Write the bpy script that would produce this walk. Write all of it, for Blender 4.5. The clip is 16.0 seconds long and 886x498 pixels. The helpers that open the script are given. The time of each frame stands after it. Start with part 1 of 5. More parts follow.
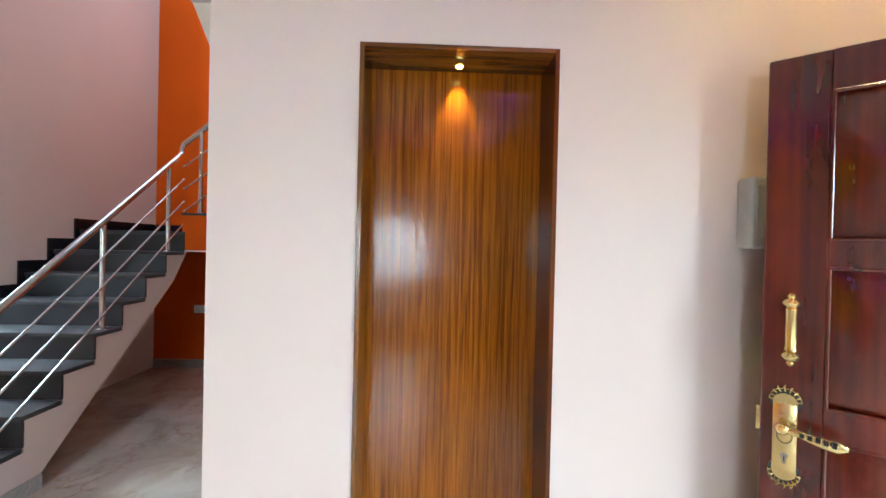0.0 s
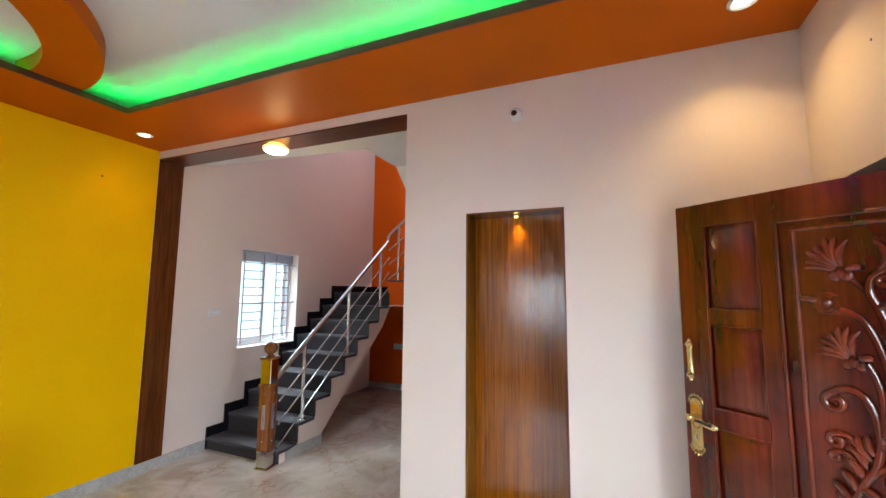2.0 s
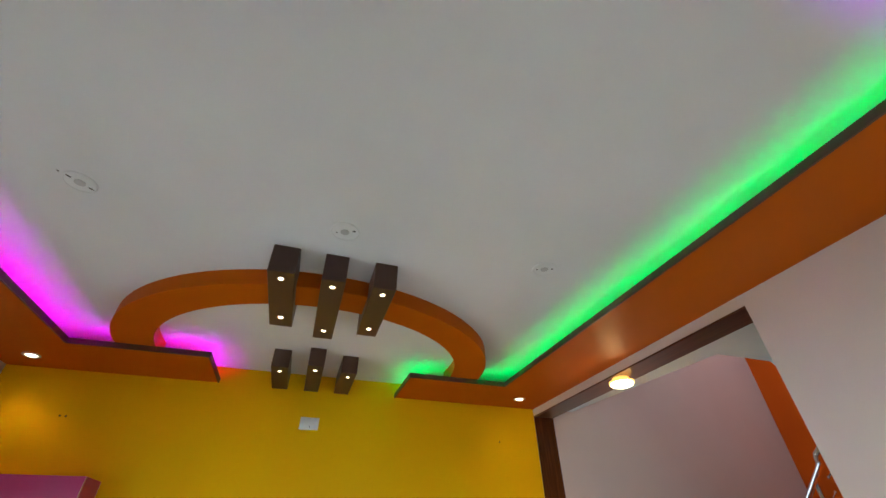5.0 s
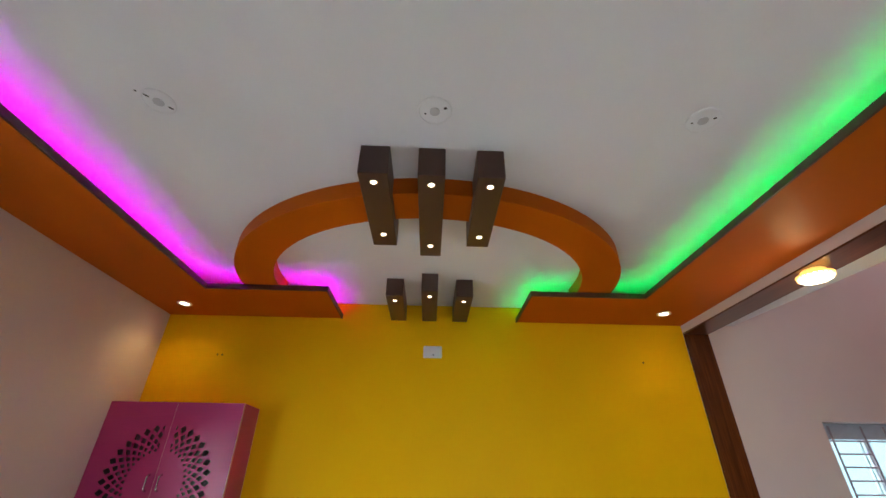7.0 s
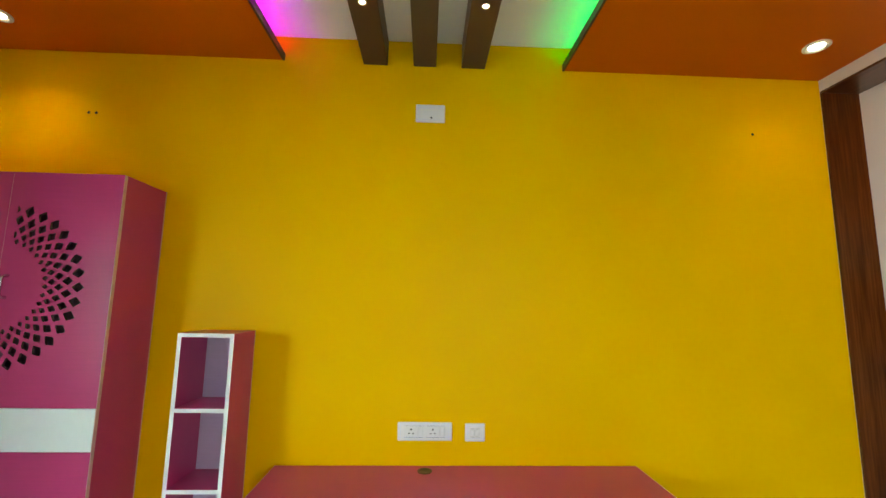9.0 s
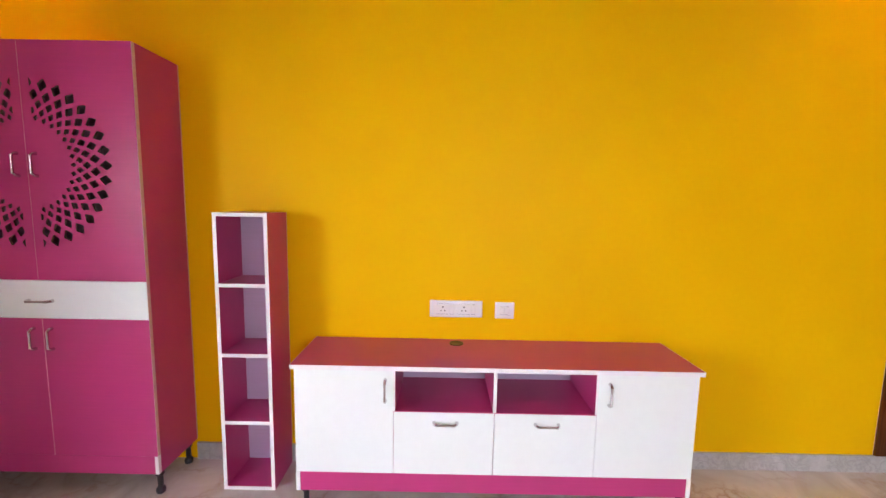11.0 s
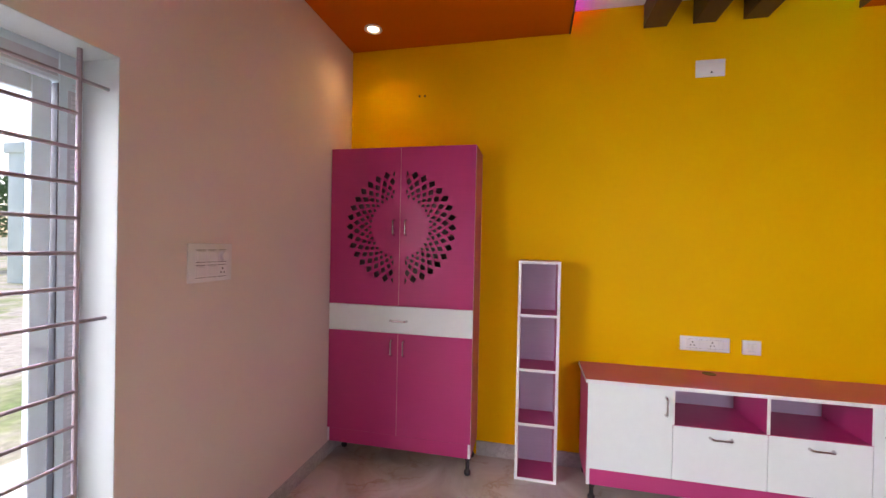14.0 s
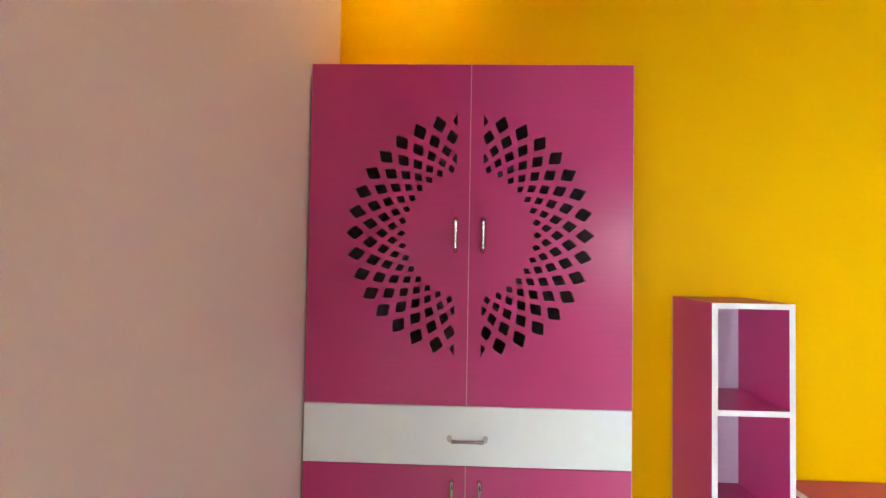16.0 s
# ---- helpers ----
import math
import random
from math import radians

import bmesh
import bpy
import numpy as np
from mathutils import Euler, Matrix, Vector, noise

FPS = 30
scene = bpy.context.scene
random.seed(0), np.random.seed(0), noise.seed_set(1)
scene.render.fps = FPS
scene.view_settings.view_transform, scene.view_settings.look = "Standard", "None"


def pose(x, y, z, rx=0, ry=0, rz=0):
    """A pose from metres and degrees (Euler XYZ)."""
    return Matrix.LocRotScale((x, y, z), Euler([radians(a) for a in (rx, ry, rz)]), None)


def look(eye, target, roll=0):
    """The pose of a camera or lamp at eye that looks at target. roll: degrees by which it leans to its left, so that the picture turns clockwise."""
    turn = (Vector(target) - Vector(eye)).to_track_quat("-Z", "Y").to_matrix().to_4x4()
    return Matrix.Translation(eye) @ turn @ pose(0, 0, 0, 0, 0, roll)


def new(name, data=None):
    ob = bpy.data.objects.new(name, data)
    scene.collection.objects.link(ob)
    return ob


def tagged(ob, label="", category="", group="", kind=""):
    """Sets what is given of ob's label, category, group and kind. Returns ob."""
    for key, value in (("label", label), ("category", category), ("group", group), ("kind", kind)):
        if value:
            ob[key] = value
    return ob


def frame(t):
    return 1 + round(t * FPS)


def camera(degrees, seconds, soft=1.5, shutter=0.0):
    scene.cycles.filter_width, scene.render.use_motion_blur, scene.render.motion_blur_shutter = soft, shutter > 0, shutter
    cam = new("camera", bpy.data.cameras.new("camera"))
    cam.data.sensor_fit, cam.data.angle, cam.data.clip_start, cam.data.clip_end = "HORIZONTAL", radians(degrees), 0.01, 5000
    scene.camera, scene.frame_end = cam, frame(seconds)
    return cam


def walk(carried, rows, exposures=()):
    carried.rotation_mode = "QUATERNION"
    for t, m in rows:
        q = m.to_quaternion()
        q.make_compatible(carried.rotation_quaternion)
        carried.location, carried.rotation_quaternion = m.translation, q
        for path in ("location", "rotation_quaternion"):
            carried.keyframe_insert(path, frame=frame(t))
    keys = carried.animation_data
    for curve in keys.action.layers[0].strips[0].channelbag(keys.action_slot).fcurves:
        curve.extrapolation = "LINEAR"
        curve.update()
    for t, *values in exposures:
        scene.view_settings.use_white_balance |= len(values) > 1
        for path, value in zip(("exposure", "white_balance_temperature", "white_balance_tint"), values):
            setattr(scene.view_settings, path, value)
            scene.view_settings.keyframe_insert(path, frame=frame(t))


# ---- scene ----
cam = camera(95.5, 16.0)
PATH = [
    (0, (0.003, -0.094, 1.531), (0.063, 1.905, 1.518), 1.3),
    (0.5, (0.118, -0.477, 1.54), (0.061, 1.52, 1.456), 1.2),
    (1, (0.307, -0.807, 1.569), (0.051, 1.175, 1.506), 1.0),
    (1.5, (0.483, -1.122, 1.592), (-0.018, 0.815, 1.619), 0.7),
    (2, (0.621, -1.273, 1.637), (-0.148, 0.561, 1.848), 0.5),
    (2.5, (0.697, -1.273, 1.672), (-0.309, 0.398, 2.115), 0.3),
    (3, (0.75, -1.267, 1.702), (-0.445, 0.187, 2.378), 0.1),
    (3.5, (0.769, -1.287, 1.72), (-0.554, -0.072, 2.599), -0.3),
    (4, (0.8, -1.291, 1.728), (-0.62, -0.341, 2.768), -0.1),
    (4.5, (0.83, -1.313, 1.72), (-0.647, -0.617, 2.875), -0.1),
    (6.8, (0.472, -1.27, 1.667), (-1.232, -1.217, 2.713), 0.8),
    (7, (0.322, -1.265, 1.666), (-1.42, -1.219, 2.648), 0.8),
    (7.5, (-0.065, -1.256, 1.601), (-1.893, -1.21, 2.41), 0.8),
    (8, (-0.454, -1.206, 1.629), (-2.357, -1.154, 2.243), 0.8),
    (8.5, (-0.809, -1.222, 1.597), (-2.76, -1.158, 2.031), 0.9),
    (9, (-1.104, -1.248, 1.562), (-3.085, -1.172, 1.824), 1.0),
    (9.5, (-1.294, -1.272, 1.488), (-3.29, -1.159, 1.543), 0.8),
    (11.8, (-0.89, -1.381, 1.456), (-2.872, -1.42, 1.194), 1.0),
    (12, (-0.776, -1.445, 1.499), (-2.76, -1.497, 1.252), 1.0),
    (12.5, (-0.487, -1.54, 1.5), (-2.475, -1.695, 1.338), 1.0),
    (13, (-0.298, -1.701, 1.505), (-2.277, -1.975, 1.418), 1.0),
    (13.5, (-0.292, -2.005, 1.496), (-2.256, -2.381, 1.461), 1.2),
    (14, (-0.455, -2.319, 1.483), (-2.407, -2.754, 1.467), 1.2),
    (14.5, (-0.729, -2.636, 1.494), (-2.682, -3.069, 1.499), 1.2),
    (15, (-0.997, -2.929, 1.503), (-2.969, -3.265, 1.53), 1.2),
    (15.5, (-1.362, -3.103, 1.51), (-3.353, -3.288, 1.558), 1.0),
    (16, (-1.756, -3.227, 1.523), (-3.755, -3.283, 1.572), 1.0),
]
walk(cam, [(t, look(eye, target, roll)) for t, eye, target, roll in PATH],
     exposures=[(0, 1.68, 5950, 2), (1, 1.64, 6100, 6), (1.5, 1.58, 6200, 5), (2, 1.38, 6250, 5), (2.5, 1.18, 6200, 5), (3.5, 0.98, 6050, 0), (4.5, 0.90, 6000, -1), (7, 0.92, 6050, 6), (7.5, 1.05, 6100, 6),
                (8, 1.12, 6100, -6), (8.5, 1.30, 6200, -18), (9, 1.42, 6250, -13), (9.5, 1.58, 6550, 15), (12, 1.70, 6600, 22), (12.5, 1.68, 6600, 22), (13, 1.56, 6600, 21),
                (13.5, 1.36, 6600, 19), (14.5, 1.12, 7000, 27), (15, 1.30, 7150, 28), (15.5, 1.64, 7200, 19), (16, 1.92, 6450, 3)])

# ---- light and exposure ----
world = bpy.data.worlds.new("sky")
scene.world = world
world.use_nodes = True
wn, wl = world.node_tree.nodes, world.node_tree.links
sky = wn.new("ShaderNodeTexSky")
sky.sky_type, sky.sun_disc = "NISHITA", False
sky.sun_elevation, sky.sun_rotation = radians(55), radians(200)
sky.dust_density, sky.air_density = 2.0, 1.0
wl.new(sky.outputs[0], wn["Background"].inputs[0])
wn["Background"].inputs[1].default_value = 0.15


def lamp(name, kind, m, energy, color, **kw):
    data = bpy.data.lights.new(name, kind)
    data.energy, data.color = energy, color
    for k in kw:
        if k == "size": data.size = kw[k]
        if k == "size_y": data.shape, data.size_y = "RECTANGLE", kw[k]
        if k == "angle": data.angle = kw[k]
        if k == "radius": data.shadow_soft_size = kw[k]
        if k == "cone": data.spot_size = radians(kw[k])
        if k == "blend": data.spot_blend = kw[k]
    ob = new(name, data)
    ob.matrix_world = m
    return ob


WARM = (1.0, 0.62, 0.23)
DAY = (0.93, 0.97, 1.0)
lamp("sun", "SUN", look((0, 0, 20), (2.0, 9.0, 0)), 1.8, (1.0, 0.97, 0.92), angle=radians(14))
lamp("window_sky_south", "AREA", look((0.05, -4.95, 2.0), (-1.6, 0.2, 0.6)), 114, DAY, size=3.2, size_y=2.2)
lamp("doorway_sky_east", "AREA", look((3.4, -0.6, 2.3), (-1.5, 0.1, 0.2)), 135, (0.86, 0.94, 1.0), size=3.0, size_y=1.8)
lamp("window_sky_hall", "AREA", look((-4.35, 2.54, 2.95), (-2.2, 2.54, 0.5)), 85, (0.84, 0.92, 1.0), size=1.3, size_y=1.2)
# added fill from above the stair void; no such source is known there
lamp("void_fill_hall", "AREA", look((-2.1, 3.6, 5.62), (-2.1, 3.6, 0)), 11, (0.84, 0.92, 1.0), size=1.3, size_y=1.6)
SPOTS = ((-3.015, -3.405), (-2.995, 0.785), (1.20, 0.78))
for sx, sy in SPOTS:
    lamp("downlight_beam", "SPOT", pose(sx, sy, 2.925), 10 if sx > 0 else 4.4 if sy < 0 else 2.7, WARM, cone=125, blend=0.8, radius=0.03)
lamp("niche_beam", "SPOT", pose(0.081, 1.235, 2.098, 6), 3.5, (1.0, 0.68, 0.25), cone=70, blend=0.9, radius=0.01)
lamp("hall_lamp_glow", "POINT", pose(-1.945, 1.20, 2.75), 3.2, WARM, radius=0.05)

# ---- materials ----


def shader(name):
    m = bpy.data.materials.new(name)
    m.use_nodes = True
    nt = m.node_tree
    return m, nt, nt.nodes["Principled BSDF"]


def tex(nt, kind, scale, stretch=(1, 1, 1), **kw):
    co = nt.nodes.new("ShaderNodeTexCoord")
    mp = nt.nodes.new("ShaderNodeMapping")
    mp.inputs["Scale"].default_value = stretch
    nt.links.new(co.outputs["Object"], mp.inputs[0])
    n = nt.nodes.new(kind)
    n.inputs["Scale"].default_value = scale
    for k in kw:
        n.inputs[k].default_value = kw[k]
    nt.links.new(mp.outputs[0], n.inputs["Vector"])
    return n


def ramp(nt, src, stops):
    r = nt.nodes.new("ShaderNodeValToRGB")
    while len(r.color_ramp.elements) < len(stops):
        r.color_ramp.elements.new(0.5)
    for e, (p, c) in zip(r.color_ramp.elements, stops):
        e.position, e.color = p, (*c, 1)
    nt.links.new(src, r.inputs[0])
    return r


def mix(nt, fac, a, b, mode="MIX"):
    n = nt.nodes.new("ShaderNodeMix")
    n.data_type, n.blend_type = "RGBA", mode
    for sock, v in ((n.inputs[0], fac), (n.inputs[6], a), (n.inputs[7], b)):
        if hasattr(v, "links"):
            nt.links.new(v, sock)
        else:
            sock.default_value = v if isinstance(v, float) else (*v, 1)
    return n.outputs[2]


def bump(nt, p, src, strength, dist=0.002):
    b = nt.nodes.new("ShaderNodeBump")
    b.inputs["Strength"].default_value, b.inputs["Distance"].default_value = strength, dist
    nt.links.new(src, b.inputs["Height"])
    nt.links.new(b.outputs[0], p.inputs["Normal"])


def shade(c, k):
    return tuple(min(1, v * k) for v in c)


def paint(name, c, rough=0.55, vary=0.06, grain=0.15, spec=0.5):
    m, nt, p = shader(name)
    big = tex(nt, "ShaderNodeTexNoise", 1.3, Detail=4)
    fine = tex(nt, "ShaderNodeTexNoise", 160, Detail=3)
    r = ramp(nt, big.outputs[0], ((0.3, shade(c, 1 - vary)), (0.7, shade(c, 1 + vary))))
    nt.links.new(r.outputs[0], p.inputs["Base Color"])
    p.inputs["Roughness"].default_value, p.inputs["Specular IOR Level"].default_value = rough, spec
    bump(nt, p, fine.outputs[0], grain, 0.001)
    return m


def plain(name, c, rough=0.4, metal=0.0, coat=0.0, vary=0.08):
    m, nt, p = shader(name)
    n = tex(nt, "ShaderNodeTexNoise", 25, Detail=3)
    r = ramp(nt, n.outputs[0], ((0.3, shade(c, 1 - vary)), (0.7, shade(c, 1 + vary))))
    nt.links.new(r.outputs[0], p.inputs["Base Color"])
    p.inputs["Roughness"].default_value, p.inputs["Metallic"].default_value = rough, metal
    p.inputs["Coat Weight"].default_value = coat
    return m


def wood(name, dark, mid, light, rough=0.25, grain=14.0, coat=0.4, axis=2, long=0.045):
    m, nt, p = shader(name)
    st = [1, 1, 1]
    st[axis] = long
    a = tex(nt, "ShaderNodeTexNoise", grain, tuple(st), Detail=5, Roughness=0.6, Distortion=0.8)
    b = tex(nt, "ShaderNodeTexNoise", grain * 6, tuple(st), Detail=3)
    big = tex(nt, "ShaderNodeTexNoise", 1.8, tuple(st), Detail=2)
    r = ramp(nt, a.outputs[0], ((0.36, dark), (0.5, mid), (0.66, light)))
    f = ramp(nt, b.outputs[0], ((0.40, (0.72, 0.70, 0.68)), (0.6, (1, 1, 1))))
    g = ramp(nt, big.outputs[0], ((0.3, (0.75, 0.75, 0.75)), (0.7, (1.15, 1.15, 1.15))))
    c = mix(nt, 1.0, r.outputs[0], f.outputs[0], "MULTIPLY")
    c = mix(nt, 1.0, c, g.outputs[0], "MULTIPLY")
    nt.links.new(c, p.inputs["Base Color"])
    p.inputs["Roughness"].default_value = rough
    p.inputs["Coat Weight"].default_value, p.inputs["Coat Roughness"].default_value = coat, 0.12
    bump(nt, p, a.outputs[0], 0.25, 0.002)
    return m


def polish(m, weight, rough, waves, streaks=0.0):
    """A lacquer coat that lies a little unevenly, in upright brush streaks where asked."""
    nt = m.node_tree
    p = nt.nodes["Principled BSDF"]
    p.inputs["Coat Weight"].default_value, p.inputs["Coat Roughness"].default_value = weight, rough
    n = tex(nt, "ShaderNodeTexNoise", waves, (1, 1, 0.6), Detail=3)
    b = nt.nodes.new("ShaderNodeBump")
    b.inputs["Strength"].default_value, b.inputs["Distance"].default_value = 0.25, 0.012
    nt.links.new(n.outputs[0], b.inputs["Height"])
    if streaks:
        n2 = tex(nt, "ShaderNodeTexNoise", 55, (1, 1, 0.03), Detail=2)
        b2 = nt.nodes.new("ShaderNodeBump")
        b2.inputs["Strength"].default_value, b2.inputs["Distance"].default_value = streaks, 0.004
        nt.links.new(n2.outputs[0], b2.inputs["Height"])
        nt.links.new(b.outputs[0], b2.inputs["Normal"])
        b = b2
    nt.links.new(b.outputs[0], p.inputs["Coat Normal"])


def mottle(m, scale, low, high):
    """Uneven stain: the base colour goes darker and lighter in soft patches."""
    nt = m.node_tree
    p = nt.nodes["Principled BSDF"]
    src = p.inputs["Base Color"].links[0].from_socket
    n = tex(nt, "ShaderNodeTexNoise", scale, (1, 1, 0.55), Detail=5, Roughness=0.6, Distortion=0.5)
    k = ramp(nt, n.outputs[0], ((0.36, (low, low, low)), (0.62, (high, high, high))))
    nt.links.new(mix(nt, 1.0, src, k.outputs[0], "MULTIPLY"), p.inputs["Base Color"])


def laminate(name, c, rough=0.32, axis=1):
    m, nt, p = shader(name)
    st = [1, 1, 1]
    st[axis] = 0.03
    a = tex(nt, "ShaderNodeTexNoise", 140, tuple(st), Detail=3)
    b = tex(nt, "ShaderNodeTexNoise", 3, Detail=3)
    r = ramp(nt, a.outputs[0], ((0.3, shade(c, 0.97)), (0.7, shade(c, 1.03))))
    g = ramp(nt, b.outputs[0], ((0.3, (0.95, 0.95, 0.95)), (0.7, (1.05, 1.05, 1.05))))
    nt.links.new(mix(nt, 1.0, r.outputs[0], g.outputs[0], "MULTIPLY"), p.inputs["Base Color"])
    p.inputs["Roughness"].default_value = rough
    bump(nt, p, a.outputs[0], 0.05, 0.0005)
    return m


def marble(name, base, cloud, vein, rough=0.07, scale=1.0):
    m, nt, p = shader(name)
    warp = tex(nt, "ShaderNodeTexNoise", 2.2 * scale, Detail=6, Roughness=0.62, Distortion=1.6)
    v1 = tex(nt, "ShaderNodeTexNoise", 3.4 * scale, Detail=7, Roughness=0.6, Distortion=2.4)
    fine = tex(nt, "ShaderNodeTexNoise", 26 * scale, Detail=4)
    c1 = ramp(nt, warp.outputs[0], ((0.32, cloud), (0.62, base)))
    k = ramp(nt, v1.outputs[0], ((0.455, (0, 0, 0)), (0.495, (1, 1, 1)), (0.51, (1, 1, 1)), (0.56, (0, 0, 0))))
    f = ramp(nt, fine.outputs[0], ((0.3, (0.93, 0.93, 0.93)), (0.7, (1.04, 1.04, 1.04))))
    fac = nt.nodes.new("ShaderNodeMath")
    fac.operation = "MULTIPLY"
    fac.inputs[1].default_value = 0.55
    nt.links.new(k.outputs[0], fac.inputs[0])
    c = mix(nt, fac.outputs[0], c1.outputs[0], vein)
    nt.links.new(mix(nt, 1.0, c, f.outputs[0], "MULTIPLY"), p.inputs["Base Color"])
    p.inputs["Roughness"].default_value = rough
    return m


def glow(name, c, strength):
    m, nt, p = shader(name)
    p.inputs["Base Color"].default_value = (*c, 1)
    p.inputs["Emission Color"].default_value = (*c, 1)
    p.inputs["Emission Strength"].default_value = strength
    return m


def glass(name, c=(0.95, 0.98, 0.97)):
    m, nt, p = shader(name)
    p.inputs["Base Color"].default_value = (*c, 1)
    p.inputs["Transmission Weight"].default_value, p.inputs["Roughness"].default_value = 1.0, 0.0
    p.inputs["IOR"].default_value = 1.1
    return m


PINK = paint("pale pink emulsion", (0.745, 0.648, 0.606), 0.5, 0.03)
YELLOW = paint("yellow emulsion", (0.86, 0.505, 0.0), 0.45, 0.03, 0.15, 0.06)
ORANGE = paint("orange emulsion", (0.54, 0.118, 0.001), 0.5, 0.04, 0.15, 0.12)
DEEPORANGE = paint("deep orange emulsion", (0.66, 0.100, 0.004), 0.5, 0.04, 0.15, 0.12)
WHITE = paint("white ceiling emulsion", (0.83, 0.86, 0.885), 0.6, 0.03)
BROWN = paint("dark brown emulsion", (0.075, 0.036, 0.026), 0.4)
PLASTIC = plain("white switch plastic", (0.80, 0.80, 0.82), 0.25, vary=0.02)
GREYPLASTIC = plain("grey plastic", (0.45, 0.46, 0.46), 0.35, vary=0.03)
DARK = plain("black plastic", (0.015, 0.015, 0.017), 0.35)
MAGENTA = laminate("magenta laminate", (0.49, 0.040, 0.18), 0.29)
WHITELAM = plain("white laminate", (0.80, 0.88, 0.88), 0.28, vary=0.01)
LILAC = laminate("lilac backing board", (0.55, 0.45, 0.62), 0.4)
EDGE = plain("beige edge band", (0.66, 0.44, 0.42), 0.4)
WHITEEDGE = plain("white edge band", (0.83, 0.83, 0.85), 0.35, vary=0.03)
CHROME = plain("chrome", (0.58, 0.57, 0.58), 0.10, 1.0, vary=0.03)
STEEL = plain("brushed steel", (0.62, 0.62, 0.63), 0.2, 1.0, vary=0.05)
BRASS = plain("polished brass", (0.76, 0.59, 0.27), 0.26, 1.0, vary=0.12)
PANELWOOD = wood("glossy niche veneer", (0.155, 0.040, 0.001), (0.305, 0.088, 0.002), (0.385, 0.126, 0.005), 0.17, 75, 0.0, 2, 0.018)
polish(PANELWOOD, 0.6, 0.12, 7.0, 0.16)
PANELWOOD.node_tree.nodes["Principled BSDF"].inputs["Specular IOR Level"].default_value = 0.2
FRAMEWOOD = wood("dark brown veneer", (0.105, 0.029, 0.007), (0.142, 0.041, 0.009), (0.172, 0.053, 0.012), 0.24, 14, 0.4)
FRAMEWOOD.node_tree.nodes["Principled BSDF"].inputs["Specular IOR Level"].default_value = 0.2
FRAMEWOOD.node_tree.nodes["Principled BSDF"].inputs["Coat Weight"].default_value = 0.2
DOORWOOD = wood("dark red polished teak", (0.074, 0.0066, 0.0026), (0.145, 0.0138, 0.0033), (0.21, 0.028, 0.0065), 0.26, 6, 0.45)
polish(DOORWOOD, 0.9, 0.12, 7.0)
mottle(DOORWOOD, 4.5, 0.65, 1.3)
DOORWOOD.node_tree.nodes["Principled BSDF"].inputs["Specular IOR Level"].default_value = 0.45
NEWELWOOD = wood("varnished brown wood", (0.105, 0.032, 0.008), (0.205, 0.066, 0.014), (0.28, 0.105, 0.025), 0.22, 18, 0.5)


def veined(name, base, cloud, vein, rough):
    """Polished marble: soft clouds with a broken net of thin veins."""
    m, nt, p = shader(name)
    warp = tex(nt, "ShaderNodeTexNoise", 1.6, Detail=5, Roughness=0.6)
    add = nt.nodes.new("ShaderNodeVectorMath")
    add.operation = "MULTIPLY_ADD"
    add.inputs[1].default_value = (0.75, 0.75, 0.75)
    co = nt.nodes.new("ShaderNodeTexCoord")
    turn = nt.nodes.new("ShaderNodeMapping")
    turn.inputs["Rotation"].default_value = (0, 0, radians(35))
    turn.inputs["Scale"].default_value = (1.0, 0.5, 1.0)
    nt.links.new(warp.outputs["Color"], add.inputs[0])
    nt.links.new(co.outputs["Object"], turn.inputs[0])
    nt.links.new(turn.outputs[0], add.inputs[2])
    net = nt.nodes.new("ShaderNodeTexVoronoi")
    net.feature = "DISTANCE_TO_EDGE"
    net.inputs["Scale"].default_value = 6.0
    nt.links.new(add.outputs[0], net.inputs["Vector"])
    line = ramp(nt, net.outputs["Distance"], ((0.0, (1.0, 1.0, 1.0)), (0.025, (0.6, 0.6, 0.6)), (0.11, (0, 0, 0))))
    gate = tex(nt, "ShaderNodeTexNoise", 3.0, Detail=3)
    open_ = ramp(nt, gate.outputs[0], ((0.45, (0, 0, 0)), (0.66, (0.74, 0.74, 0.74))))
    fac = mix(nt, 1.0, line.outputs[0], open_.outputs[0], "MULTIPLY")
    cl = tex(nt, "ShaderNodeTexNoise", 2.6, Detail=6, Roughness=0.55, Distortion=0.9)
    c1 = ramp(nt, cl.outputs[0], ((0.34, cloud), (0.62, base)))
    one = nt.nodes.new("ShaderNodeRGBToBW")
    nt.links.new(fac, one.inputs[0])
    nt.links.new(mix(nt, one.outputs[0], c1.outputs[0], vein), p.inputs["Base Color"])
    p.inputs["Roughness"].default_value, p.inputs["Specular IOR Level"].default_value = rough, 1.0
    return m


FLOORTILE = veined("cream marble floor", (0.625, 0.60, 0.56), (0.45, 0.395, 0.34), (0.34, 0.22, 0.12), 0.03)
BASETILE = marble("grey marble skirting", (0.52, 0.53, 0.52), (0.42, 0.43, 0.42), (0.36, 0.36, 0.35), 0.15, 2.0)
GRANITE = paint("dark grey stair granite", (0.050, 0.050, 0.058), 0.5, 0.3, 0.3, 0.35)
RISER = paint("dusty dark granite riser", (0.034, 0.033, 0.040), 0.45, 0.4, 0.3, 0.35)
BLACKGRANITE = plain("black granite", (0.012, 0.011, 0.016), 0.2, vary=0.3)
UPVC = plain("white uPVC", (0.76, 0.82, 0.87), 0.3, vary=0.02)
FILM = plain("pale blue film on uPVC", (0.62, 0.77, 0.84), 0.3, vary=0.03)
TAPE = plain("grey protective tape", (0.50, 0.55, 0.62), 0.5, vary=0.05)
TAPEMARK = plain("pale tape print", (0.60, 0.64, 0.71), 0.5, vary=0.02)
